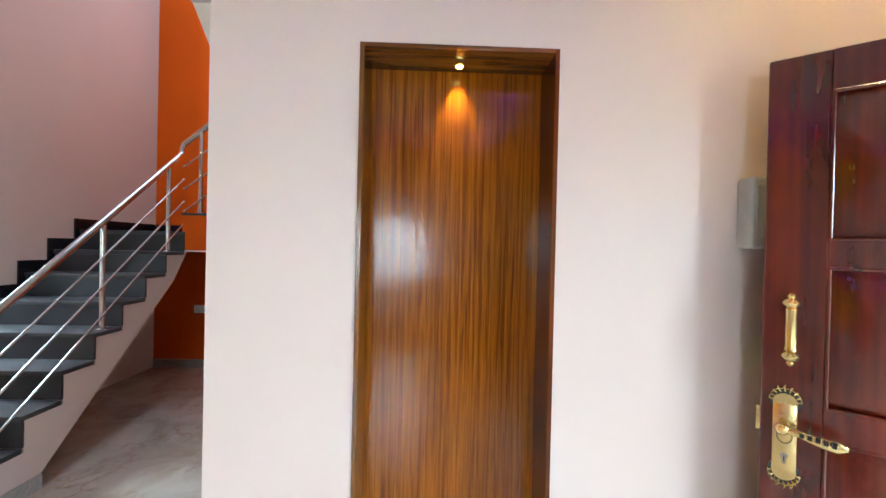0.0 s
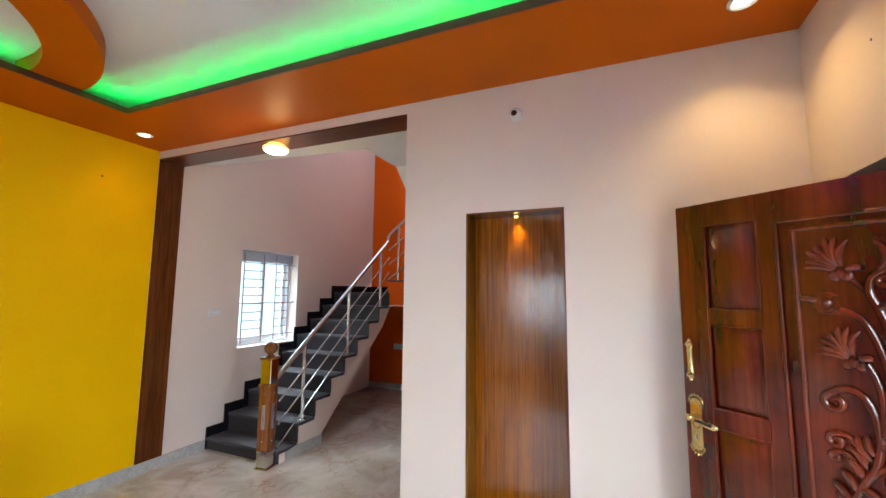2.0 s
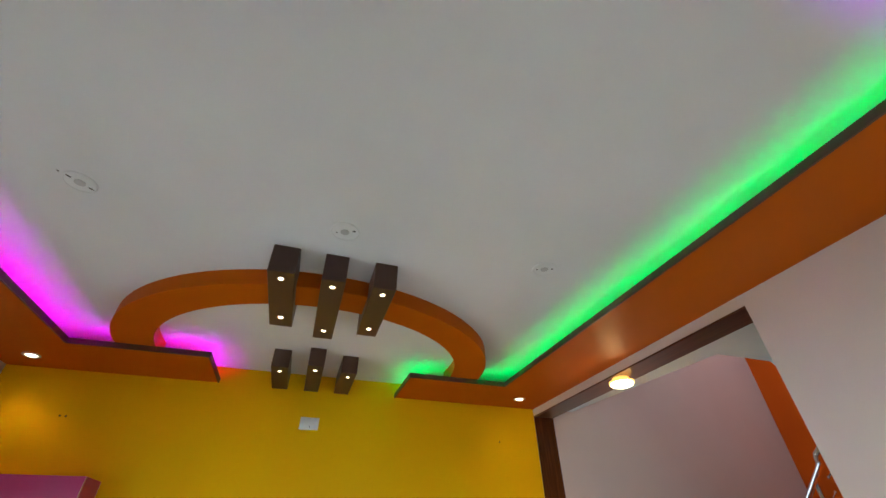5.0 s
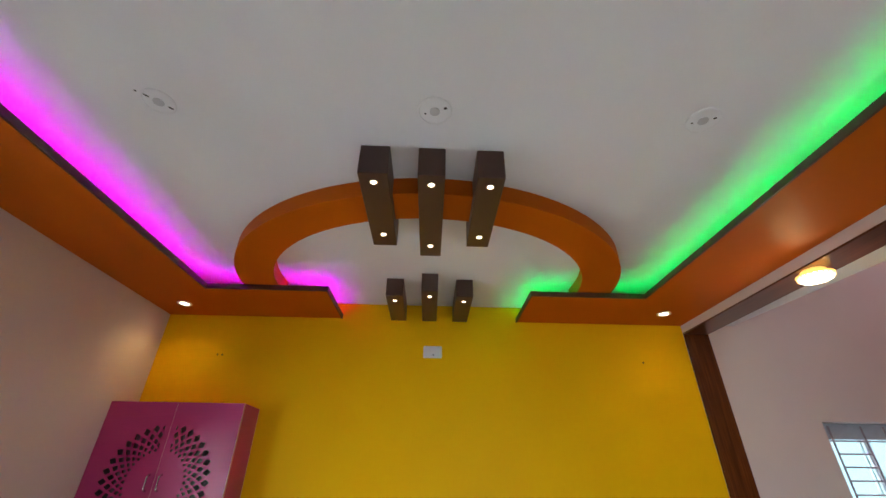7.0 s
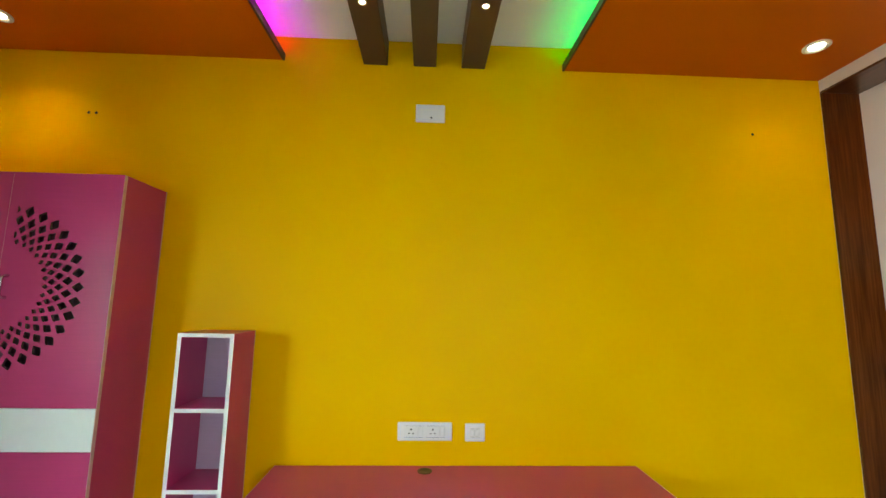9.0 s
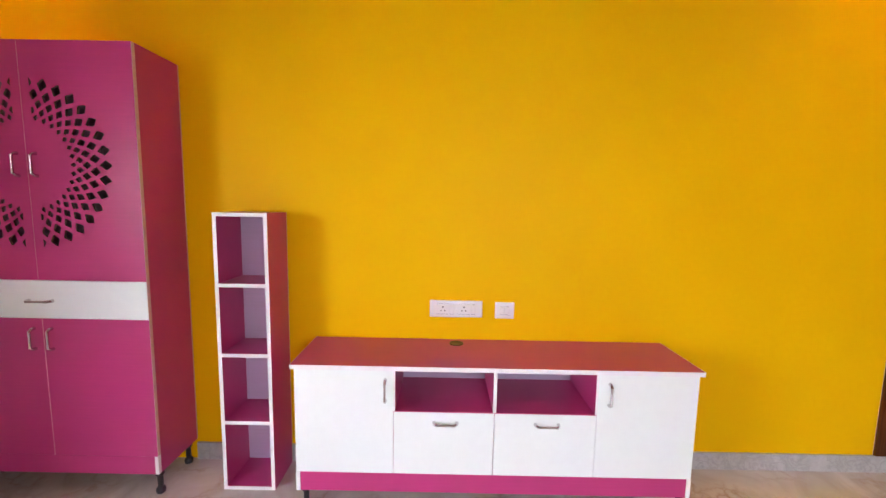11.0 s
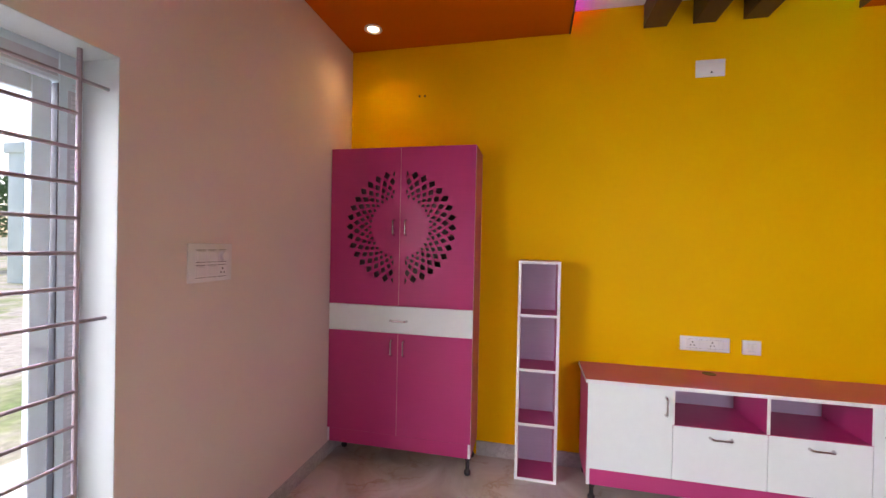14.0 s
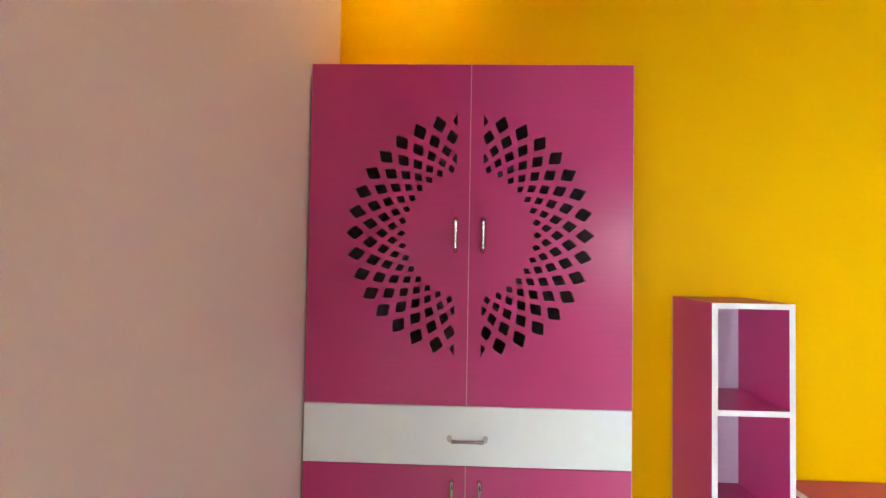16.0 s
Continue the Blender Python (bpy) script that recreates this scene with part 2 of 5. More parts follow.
GRILLE = plain("mauve-grey enamel", (0.33, 0.28, 0.32), 0.35)
GLASS = glass("clear glass")
GREENGLASS = glass("greenish glass", (0.80, 0.95, 0.90))
LEDGREEN = glow("green led strip", (0.0, 1.0, 0.11), 10.5)
LEDPINK = glow("magenta led strip", (0.76, 0.0, 1.0), 14)
LEDVIOLET = glow("violet led strip", (0.55, 0.08, 1.0), 17)
BULB = glow("warm white led", (1.0, 0.80, 0.52), 6)
SMALLBULB = glow("small warm led", (1.0, 0.84, 0.60), 5)
NICHEBULB = glow("amber led", (1.0, 0.70, 0.15), 3)
SHADE = glow("lit crystal shade", (1.0, 0.93, 0.80), 4.5)
LAWN, lnt, lp = shader("patchy lawn and earth")
ln = tex(lnt, "ShaderNodeTexNoise", 0.45, Detail=6, Roughness=0.65)
lf = tex(lnt, "ShaderNodeTexNoise", 9.0, Detail=5)
lr = ramp(lnt, ln.outputs[0], ((0.36, (0.15, 0.22, 0.07)), (0.44, (0.25, 0.28, 0.14)), (0.52, (0.38, 0.35, 0.30))))
lg = ramp(lnt, lf.outputs[0], ((0.3, (0.7, 0.7, 0.7)), (0.7, (1.15, 1.15, 1.15))))
lnt.links.new(mix(lnt, 1.0, lr.outputs[0], lg.outputs[0], "MULTIPLY"), lp.inputs["Base Color"])
lp.inputs["Roughness"].default_value = 0.95
CONCRETE = paint("pale concrete", (0.50, 0.49, 0.46), 0.8, 0.15, 0.6)
LEAF = paint("leaf green", (0.12, 0.20, 0.095), 0.6, 0.4, 0.3)
BARK = paint("grey bark", (0.16, 0.12, 0.09), 0.85, 0.3, 1.0)

# ---- mesh helpers ----


def box(bm, x0, x1, y0, y1, z0, z1, r=0.0, seg=2):
    m = pose((x0 + x1) / 2, (y0 + y1) / 2, (z0 + z1) / 2) @ Matrix.Diagonal((abs(x1 - x0), abs(y1 - y0), abs(z1 - z0), 1))
    vs = bmesh.ops.create_cube(bm, size=1, matrix=m)["verts"]
    if r:
        es = list({e for v in vs for e in v.link_edges})
        bmesh.ops.bevel(bm, geom=es, offset=r, segments=seg, affect="EDGES", profile=0.5)
    return bm


def rod(bm, a, b, r0, r1=None, n=12):
    a, b = Vector(a), Vector(b)
    d = b - a
    m = Matrix.Translation((a + b) / 2) @ d.to_track_quat("Z", "Y").to_matrix().to_4x4()
    bmesh.ops.create_cone(bm, cap_ends=True, segments=n, radius1=r0, radius2=r0 if r1 is None else r1, depth=d.length, matrix=m)
    return bm


def ball(bm, c, r, n=12, squash=1.0):
    bmesh.ops.create_uvsphere(bm, u_segments=n, v_segments=max(6, n // 2), radius=r, matrix=Matrix.Translation(c) @ Matrix.Diagonal((1, 1, squash, 1)))
    return bm


def sweep(bm, pts, radii, n=8, flat=1.0, up=(0, 0, 1)):
    """A round or flattened tube along pts; flat scales its width across up."""
    pts = [Vector(p) for p in pts]
    up, rings = Vector(up), []
    for i, p in enumerate(pts):
        d = (pts[min(i + 1, len(pts) - 1)] - pts[max(i - 1, 0)]).normalized()
        s = d.cross(up)
        s = s.normalized() if s.length > 1e-4 else d.orthogonal().normalized()
        w = s.cross(d)
        r = radii[i] if hasattr(radii, "__len__") else radii
        rings.append([bm.verts.new(p + s * r * math.cos(2 * math.pi * k / n) + w * r * flat * math.sin(2 * math.pi * k / n)) for k in range(n)])
    for a, b in zip(rings, rings[1:]):
        for k in range(n):
            bm.faces.new((a[k], a[(k + 1) % n], b[(k + 1) % n], b[k]))
    bm.faces.new(rings[0][::-1])
    bm.faces.new(rings[-1])
    return bm


def lathe(bm, profile, n=20, at=(0, 0, 0)):
    at, rings = Vector(at), []
    for r, z in profile:
        rings.append([bm.verts.new(at + Vector((r * math.cos(2 * math.pi * k / n), r * math.sin(2 * math.pi * k / n), z))) for k in range(n)])
    for a, b in zip(rings, rings[1:]):
        for k in range(n):
            bm.faces.new((a[k], a[(k + 1) % n], b[(k + 1) % n], b[k]))
    bm.faces.new(rings[0][::-1])
    bm.faces.new(rings[-1])
    return bm


def prism(bm, outline, axis, a, b):
    """A prism: an outline of (p, q) pairs pushed from a to b along axis 0, 1 or 2."""
    def at(p, q, w):
        return ((w, p, q), (p, w, q), (p, q, w))[axis]
    lo = [bm.verts.new(at(p, q, a)) for p, q in outline]
    hi = [bm.verts.new(at(p, q, b)) for p, q in outline]
    n = len(outline)
    bm.faces.new(lo[::-1])
    bm.faces.new(hi)
    for k in range(n):
        bm.faces.new((lo[k], lo[(k + 1) % n], hi[(k + 1) % n], hi[k]))
    bmesh.ops.recalc_face_normals(bm, faces=bm.faces[:])
    return bm


def finish(name, bm, material, smooth=35):
    me = bpy.data.meshes.new(name)
    bmesh.ops.recalc_face_normals(bm, faces=bm.faces[:])
    for f in bm.faces:
        f.smooth = True
    for e in bm.edges:
        e.smooth = len(e.link_faces) == 2 and e.calc_face_angle(0) < radians(smooth)
    bm.to_mesh(me)
    bm.free()
    me.materials.append(material)
    return new(name, me)


def part(name, bm, material, parent, label=""):
    ob = finish(name, bm, material)
    ob.parent = parent
    return tagged(ob, label)


def thing(name, m, label, category, group="", kind=""):
    ob = new(name)
    ob.empty_display_size = 0.1
    ob.matrix_world = m
    return tagged(ob, label, category, group, kind)


def structure(name, bm, material, label, category):
    return tagged(finish(name, bm, material), label, category, kind="structure")


B = bmesh.new
W, E, S, N = -3.312, 1.51, -3.69, 1.112
NB = 1.345                      # back of the north wall
SOFFIT, CEIL = 2.94, 3.085
HALL = 4.85                     # back wall of the stair hall

# ---- large structure ----
bm = B()
box(bm, W - 0.3, E + 0.35, S - 0.25, HALL + 0.25, -0.12, 0.0)
structure("floor", bm, FLOORTILE, "glossy cream marble tile floor with brown veins", "floor")

bm = B()
box(bm, W - 0.235, W, S - 0.235, N, 0, 3.3)
structure("wall_west", bm, YELLOW, "bright yellow painted living room wall", "wall")

WY0, WY1, WZ0, WZ1 = 2.108, 3.012, 0.980, 2.112


def pierced_wall(bm, a, b, y0, y1, z0, z1, h0, h1, g0, g1):
    """A wall between x = a and b with one rectangular hole, in one piece."""
    vs = {}
    for x in (a, b):
        vs[x] = ([bm.verts.new((x, *p)) for p in ((y0, z0), (y1, z0), (y1, z1), (y0, z1))], [bm.verts.new((x, *p)) for p in ((h0, g0), (h1, g0), (h1, g1), (h0, g1))])
        o, i = vs[x]
        for k in range(4):
            bm.faces.new((o[k], o[(k + 1) % 4], i[(k + 1) % 4], i[k]))
    for w in (0, 1):
        for k in range(4):
            bm.faces.new((vs[a][w][k], vs[a][w][(k + 1) % 4], vs[b][w][(k + 1) % 4], vs[b][w][k]))
    return bm


bm = B()
pierced_wall(bm, W - 0.235, W, N, HALL + 0.2, 0, 5.6, WY0, WY1, WZ0, WZ1)
structure("wall_hall_west", bm, PINK, "pale pink stair hall wall with window", "wall")

bm = B()
box(bm, W, E + 0.35, HALL, HALL + 0.2, 0, 5.6)
structure("wall_hall_back", bm, DEEPORANGE, "orange back wall of the stair hall", "wall")
bm = B()
box(bm, E, E + 0.35, NB, HALL, 0, 5.6)
structure("wall_hall_east", bm, PINK, "pale pink hall side wall", "wall")

NX0, NX1, NZ0, NZ1, ND = -0.221, 0.379, 0.350, 2.133, 0.165
OX = -0.659
bm = B()
box(bm, OX, NX0, N, NB, 0, 3.3)
box(bm, NX1, E + 0.35, N, NB, 0, 3.3)
box(bm, NX0, NX1, N, NB, 0, NZ0)
box(bm, NX0, NX1, N, NB, NZ1, 3.3)
box(bm, NX0, NX1, N + ND, NB, NZ0, NZ1)
box(bm, W, OX, N, NB, 2.87, 3.3)
structure("wall_north", bm, PINK, "pale pink wall with wooden niche and wide opening", "wall")

SX0, SX1, SZ0, SZ1 = -1.545, -0.05, 0.35, 2.095
bm = B()
box(bm, W, SX0, S - 0.235, S, 0, 3.3)
box(bm, SX1, E + 0.35, S - 0.235, S, 0, 3.3)
box(bm, SX0, SX1, S - 0.235, S, 0, SZ0)
box(bm, SX0, SX1, S - 0.235, S, SZ1, 3.3)
structure("wall_south", bm, PINK, "pale pink wall with tall barred window", "wall")

EY0, EY1, EZ = -1.0, 0.90, 2.115
bm = B()
box(bm, E, E + 0.35, S, EY0, 0, 3.3)
box(bm, E, E + 0.35, EY1, N, 0, 3.3)
box(bm, E, E + 0.35, EY0, EY1, EZ, 3.3)
structure("wall_east", bm, PINK, "pale pink wall with the main doorway", "wall")

bm = B()
box(bm, W - 0.235, E + 0.35, S - 0.235, NB, CEIL, CEIL + 0.2)
structure("ceiling", bm, WHITE, "white painted ceiling inside the cove", "ceiling")

# floor slab over the hall, open above the stair, and the third flight's underside
bm = B()
prism(bm, [(W, NB), (W, 1.62), (-1.455, 1.79), (-1.45, 2.36), (E, 2.36), (E, NB)], 2, 2.95, 3.15)
structure("ceiling_hall", bm, WHITE, "white hall ceiling slab with a cut corner at the stair void", "ceiling")
bm = B()
prism(bm, [(2.361, 2.95), (3.42, 2.05), (HALL - 0.001, 2.05), (HALL - 0.001, 2.25), (3.42, 2.25), (2.361, 3.15)], 0, -1.45, -0.45)
structure("ceiling_stair", bm, WHITE, "white sloping underside of the upper stair flight", "ceiling")
# out of view; the gap is added to let the fill light down
bm = B()
for x0, x1, y0, y1 in ((W - 0.235, -2.8, NB - 0.2, HALL + 0.2), (-1.4, E + 0.35, NB - 0.2, HALL + 0.2), (-2.8, -1.4, NB - 0.2, 2.75), (-2.8, -1.4, 4.45, HALL + 0.2)):
    box(bm, x0, x1, y0, y1, 5.6, 5.8)
structure("ceiling_void", bm, WHITE, "white ceiling with an added, unseen opening high above the stair", "ceiling")
bm = B()
box(bm, W, E, NB - 0.2, NB, 3.3, 5.6)
structure("wall_void_south", bm, PINK, "pale pink upper wall beside the stair void", "wall")

# dropped border with its inner lip
TX0, TX1, TY0, TY1 = -2.676, 0.882, -3.072, 0.473
CY0, CY1 = -2.112, -0.459
bm = B()
box(bm, W, E, TY1, N, SOFFIT, SOFFIT + 0.008)
box(bm, W, E, S, TY0, SOFFIT, SOFFIT + 0.008)
box(bm, TX1, E, TY0, TY1, SOFFIT, SOFFIT + 0.008)
box(bm, W, TX0, CY1, TY1, SOFFIT, SOFFIT + 0.008)
box(bm, W, TX0, TY0, CY0, SOFFIT, SOFFIT + 0.008)
structure("dropped_ceiling", bm, ORANGE, "orange dropped ceiling border round a cove", "ceiling")
bm = B()
lz0, lz1, lt = SOFFIT - 0.003, SOFFIT + 0.038, 0.012
box(bm, TX0, TX1 - lt, TY1 - lt, TY1, lz0, lz1)
box(bm, TX0, TX1 - lt, TY0, TY0 + lt, lz0, lz1)
box(bm, TX1 - lt, TX1, TY0, TY1, lz0, lz1)
box(bm, TX0, TX0 + lt, CY1 - lt, TY1 - lt, lz0, lz1)
box(bm, TX0, TX0 + lt, TY0 + lt, CY0 + lt, lz0, lz1)
box(bm, W, TX0, CY1 - lt, CY1, lz0, lz1)
box(bm, W, TX0, CY0, CY0 + lt, lz0, lz1)
structure("cove_lip", bm, BROWN, "dark brown lip along the ceiling cove", "trim")


def strip(x0, x1, y0, y1, material, label):
    bm = B()
    box(bm, x0, x1, y0, y1, SOFFIT + 0.0085, SOFFIT + 0.0125)
    return tagged(finish("led_strip", bm, material), label, "led strip", "cove lighting")


q = 0.055
strip(TX0 - q, TX1 - 0.04, TY1 + q, TY1 + q + 0.012, LEDGREEN, "glowing green led strip in the ceiling cove")
strip(TX0 - q - 0.012, TX0 - q, CY1 + 0.06, TY1, LEDGREEN, "glowing green led strip in the ceiling cove")
strip(W + 0.02, TX0 - 0.06, CY1 + q, CY1 + q + 0.012, LEDGREEN, "glowing green led strip in the ceiling cove")
strip(TX0 - q, TX1 + 0.02, TY0 - q - 0.012, TY0 - q, LEDPINK, "glowing magenta led strip in the ceiling cove")
strip(TX0 - q - 0.012, TX0 - q, TY0, CY0 - 0.06, LEDPINK, "glowing magenta led strip in the ceiling cove")
strip(W + 0.02, TX0 - 0.06, CY0 - q - 0.012, CY0 - q, LEDPINK, "glowing magenta led strip in the ceiling cove")
strip(TX1 + q, TX1 + q + 0.012, TY0, TY1 + 0.1, LEDVIOLET, "glowing violet led strip in the ceiling cove")

# orange half ring
bm = B()
RX, RY = -2.70, -1.292
out, inn = [], []
for k in range(49):
    a = math.pi * (k / 48 - 0.5)
    out.append((RX + 1.29 * math.cos(a), RY + 1.48 * math.sin(a)))
    inn.append((RX + 1.05 * math.cos(a), RY + 1.205 * math.sin(a)))
out = [(RX - 0.16, out[0][1])] + out + [(RX - 0.16, out[-1][1])]
inn = [(RX - 0.16, inn[0][1])] + inn + [(RX - 0.16, inn[-1][1])]
prism(bm, out + inn[::-1], 2, SOFFIT + 0.0395, CEIL)
structure("ceiling_ring", bm, ORANGE, "orange half-oval ring on the ceiling", "ceiling ring")


RIM = plain("dull gilt rim", (0.42, 0.33, 0.20), 0.35, 0.6)


def beam(x0, x1, y0, y1, z0, lights, label):
    t = thing("ceiling_beam", pose((x0 + x1) / 2, (y0 + y1) / 2, CEIL), label, "ceiling beam", "brown ceiling beams")
    bm = B()
    hx, hy = (x1 - x0) / 2, (y1 - y0) / 2
    box(bm, -hx, hx, -hy, hy, z0 - CEIL, 0, 0.003, 1)
    part("beam_body", bm, BROWN, t)
    for lx in lights:
        c = lx - (x0 + x1) / 2
        bm = B()
        lathe(bm, ((0.021, z0 - CEIL - 0.001), (0.022, z0 - CEIL - 0.004), (0.017, z0 - CEIL - 0.006), (0.014, z0 - CEIL - 0.002)), 20, (c, 0, 0))
        part("light_rim", bm, RIM, t, "grey-gold downlight rim")
        bm = B()
        lathe(bm, ((0.014, z0 - CEIL - 0.002), (0.009, z0 - CEIL - 0.0065), (0.002, z0 - CEIL - 0.0075)), 20, (c, 0, 0))
        part("bulb", bm, SMALLBULB, t, "lit warm white led")
    return t


BL = "dark brown ceiling beam with lit downlights"
beam(-1.858, -1.170, -1.638, -1.494, 2.91, (-1.237, -1.722), BL)
beam(-1.983, -1.175, -1.352, -1.219, 2.91, (-1.245, -1.846), BL)
beam(-1.848, -1.180, -1.062, -0.928, 2.91, (-1.248, -1.727), BL)
beam(W, -2.71, -1.645, -1.505, 2.93, (-2.81,), BL)
beam(W, -2.60, -1.354, -1.222, 2.93, (-2.705,), BL)
beam(W, -2.70, -1.072, -0.935, 2.93, (-2.80,), BL)


def downlight(x, y, z, r, material, label):
    t = thing("downlight", pose(x, y, z), label, "downlight", "recessed downlights")
    bm = B()
    lathe(bm, ((r * 1.3, 0.0), (r * 1.32, -0.006), (r * 1.02, -0.009), (r * 0.78, -0.002)), 28)
    part("rim", bm, PLASTIC, t)
    bm = B()
    lathe(bm, ((r * 0.78, -0.002), (r * 0.62, -0.007), (0.004, -0.008)), 28)
    part("diffuser", bm, material, t, "lit warm diffuser")
    return t


for sx, sy in SPOTS:
    downlight(sx, sy, SOFFIT, 0.046, BULB, "lit round recessed downlight in the orange ceiling")


PUTTY = paint("grey putty", (0.56, 0.58, 0.60), 0.6, 0.05)


def ceiling_plate(x, y, r, holes_at, label):
    """A round box cover under the ceiling; holes_at: (dx, dy, length, width) of dark slots."""
    t = thing("ceiling_plate", pose(x, y, CEIL), label, "cover plate", "ceiling cover plates")
    bm = B()
    lathe(bm, ((r, 0), (r, -0.003), (r * 0.95, -0.007), (r * 0.90, -0.0075), (r * 0.87, -0.0045), (0.02, -0.0045)), 36)
    part("plate", bm, WHITE, t)
    bm = B()
    lathe(bm, ((0.023, -0.004), (0.023, -0.0065), (0.019, -0.0075)), 24)
    part("knockout", bm, PUTTY, t, "grey round knockout")
    for dx, dy, long, wide in holes_at:
        bm = B()
        ball(bm, (0, 0, 0), 1.0, 12)
        bmesh.ops.transform(bm, verts=bm.verts[:], matrix=Matrix.Translation((dx, dy, -0.0045)) @ Matrix.Rotation(math.atan2(dy, dx), 4, "Z") @ Matrix.Diagonal((long, wide, 0.0018, 1)))
        part("screw_slot", bm, DARK, t, "dark screw slot")


ceiling_plate(-0.942, -1.277, 0.078, ((0.020, 0.047, 0.009, 0.007), (-0.014, -0.042, 0.005, 0.005)), "white round ceiling cover with a grey knockout and dark screw hole")
ceiling_plate(-0.942, -0.061, 0.074, ((0.018, 0.044, 0.008, 0.006), (-0.016, -0.042, 0.005, 0.005)), "white round ceiling cover with a grey knockout and dark screw hole")
ceiling_plate(-0.942, -2.49, 0.070, ((0.034, -0.034, 0.013, 0.0045), (-0.032, 0.036, 0.013, 0.0045), (0.058, -0.066, 0.006, 0.004)), "white round ceiling cover painted over, with two dark slots")

# opening lining and niche lining
bm = B()
box(bm, W, W + 0.014, N + 0.002, NB, 0.0985, 2.857)
structure("door_casing_left", bm, FRAMEWOOD, "dark brown veneer lining of the opening", "door casing")
bm = B()
box(bm, W, OX - 0.001, N + 0.002, NB - 0.002, 2.857, 2.8697)
structure("door_casing_top", bm, wood("dark brown soffit veneer", (0.088, 0.025, 0.007), (0.125, 0.038, 0.010), (0.16, 0.052, 0.014), 0.28, 14, 0.4, 0), "dark brown veneer under the header", "door casing")
t = thing("wall_niche", pose(0.079, N + ND, NZ0), "glossy brown wood-lined wall niche with lit spot", "niche")
hw, hh = (NX1 - NX0) / 2, NZ1 - NZ0
bm = B()
box(bm, -hw + 0.014, hw - 0.014, -0.012, -0.002, 0.014, hh - 0.014)
part("back_panel", bm, PANELWOOD, t)
for sx in (-1, 1):
    bm = B()
    box(bm, sx * (hw - 0.014), sx * (hw - 0.001), -ND - 0.004, -0.002, 0.001, hh - 0.001)
    part("side_lining", bm, wood("niche lining", (0.09, 0.032, 0.004), (0.20, 0.075, 0.007), (0.28, 0.115, 0.012), 0.22, 14, 0.4) if sx < 0 else FRAMEWOOD, t)
for z0 in (0.001, hh - 0.014):
    bm = B()
    box(bm, -hw + 0.014, hw - 0.014, -ND - 0.004, -0.002, z0, z0 + 0.013)
    part("ledge" if z0 < 0.5 else "head_lining", bm, wood("niche ledge wood", (0.08, 0.025, 0.004), (0.17, 0.055, 0.007), (0.24, 0.09, 0.012), 0.25, 14, 0.4, 0), t)
bm = B()
lathe(bm, ((0.020, hh - 0.015), (0.021, hh - 0.021), (0.014, hh - 0.024)), 20, (0.002, -0.08, 0))
part("spot_rim", bm, BRASS, t)
bm = B()
lathe(bm, ((0.013, hh - 0.0235), (0.010, hh - 0.030), (0.003, hh - 0.032)), 16, (0.002, -0.08, 0))
part("bulb", bm, NICHEBULB, t, "lit amber bulb")

# skirting
bm = B()
BH, BT = 0.098, 0.012
box(bm, W, W + BT, -2.68, NB, 0, BH)
structure("baseboard_west", bm, BASETILE, "grey marble skirting", "baseboard")
bm = B()
box(bm, W, W + BT, NB, 1.78, 0, BH)
structure("baseboard_hall", bm, BASETILE, "grey marble skirting", "baseboard")
bm = B()
box(bm, W, E, HALL - BT, HALL, 0, BH)
structure("baseboard_back", bm, BASETILE, "grey marble skirting", "baseboard")
bm = B()
box(bm, W, E, S, S + 0.004, 0, BH)
structure("baseboard_south", bm, BASETILE, "grey marble skirting", "baseboard")
bm = B()
box(bm, OX, E, N - BT, N, 0, BH)
structure("baseboard_north", bm, BASETILE, "grey marble skirting", "baseboard")

# ---- outside ----
# unseen slab added to cut off the sky above the main door
bm = B()
box(bm, E + 0.352, 3.15, -1.6, 4.2, 3.05, 3.21)
structure("ceiling_sky_block", bm, paint("pale grey slab plaster", (0.58, 0.57, 0.56), 0.7, 0.05), "pale grey slab added outside the main door to block sky", "ceiling")
bm = B()
box(bm, -1500, 1500, -1500, 1500, -0.55, -0.3)
structure("ground", bm, LAWN, "patchy green lawn and bare earth outside", "ground")
# glowing sheet added outside; stands in for the bright view through the hall window
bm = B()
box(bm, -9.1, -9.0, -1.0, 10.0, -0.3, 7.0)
structure("backdrop", bm, glow("pale daylight glow", (0.79, 0.91, 1.0), 0.40), "glowing pale sheet added as the bright outdoors beyond the hall window", "backdrop")
bm = B()
box(bm, -6.0, 4.0, -5.9, S - 0.24, -0.31, -0.12)
structure("pavement", bm, CONCRETE, "pale concrete apron beside the house", "pavement")



bm = B()
box(bm, -12.9, -12.0, -22.2, -21.4, -0.35, 5.0, 0.03, 2)
box(bm, -13.0, -11.9, -22.3, -21.3, 4.7, 5.1, 0.03, 2)
tagged(finish("gate_pillar", bm, paint("pale green plaster", (0.70, 0.77, 0.74), 0.7, 0.08)), "pale green plastered pillar in the yard", "pillar")


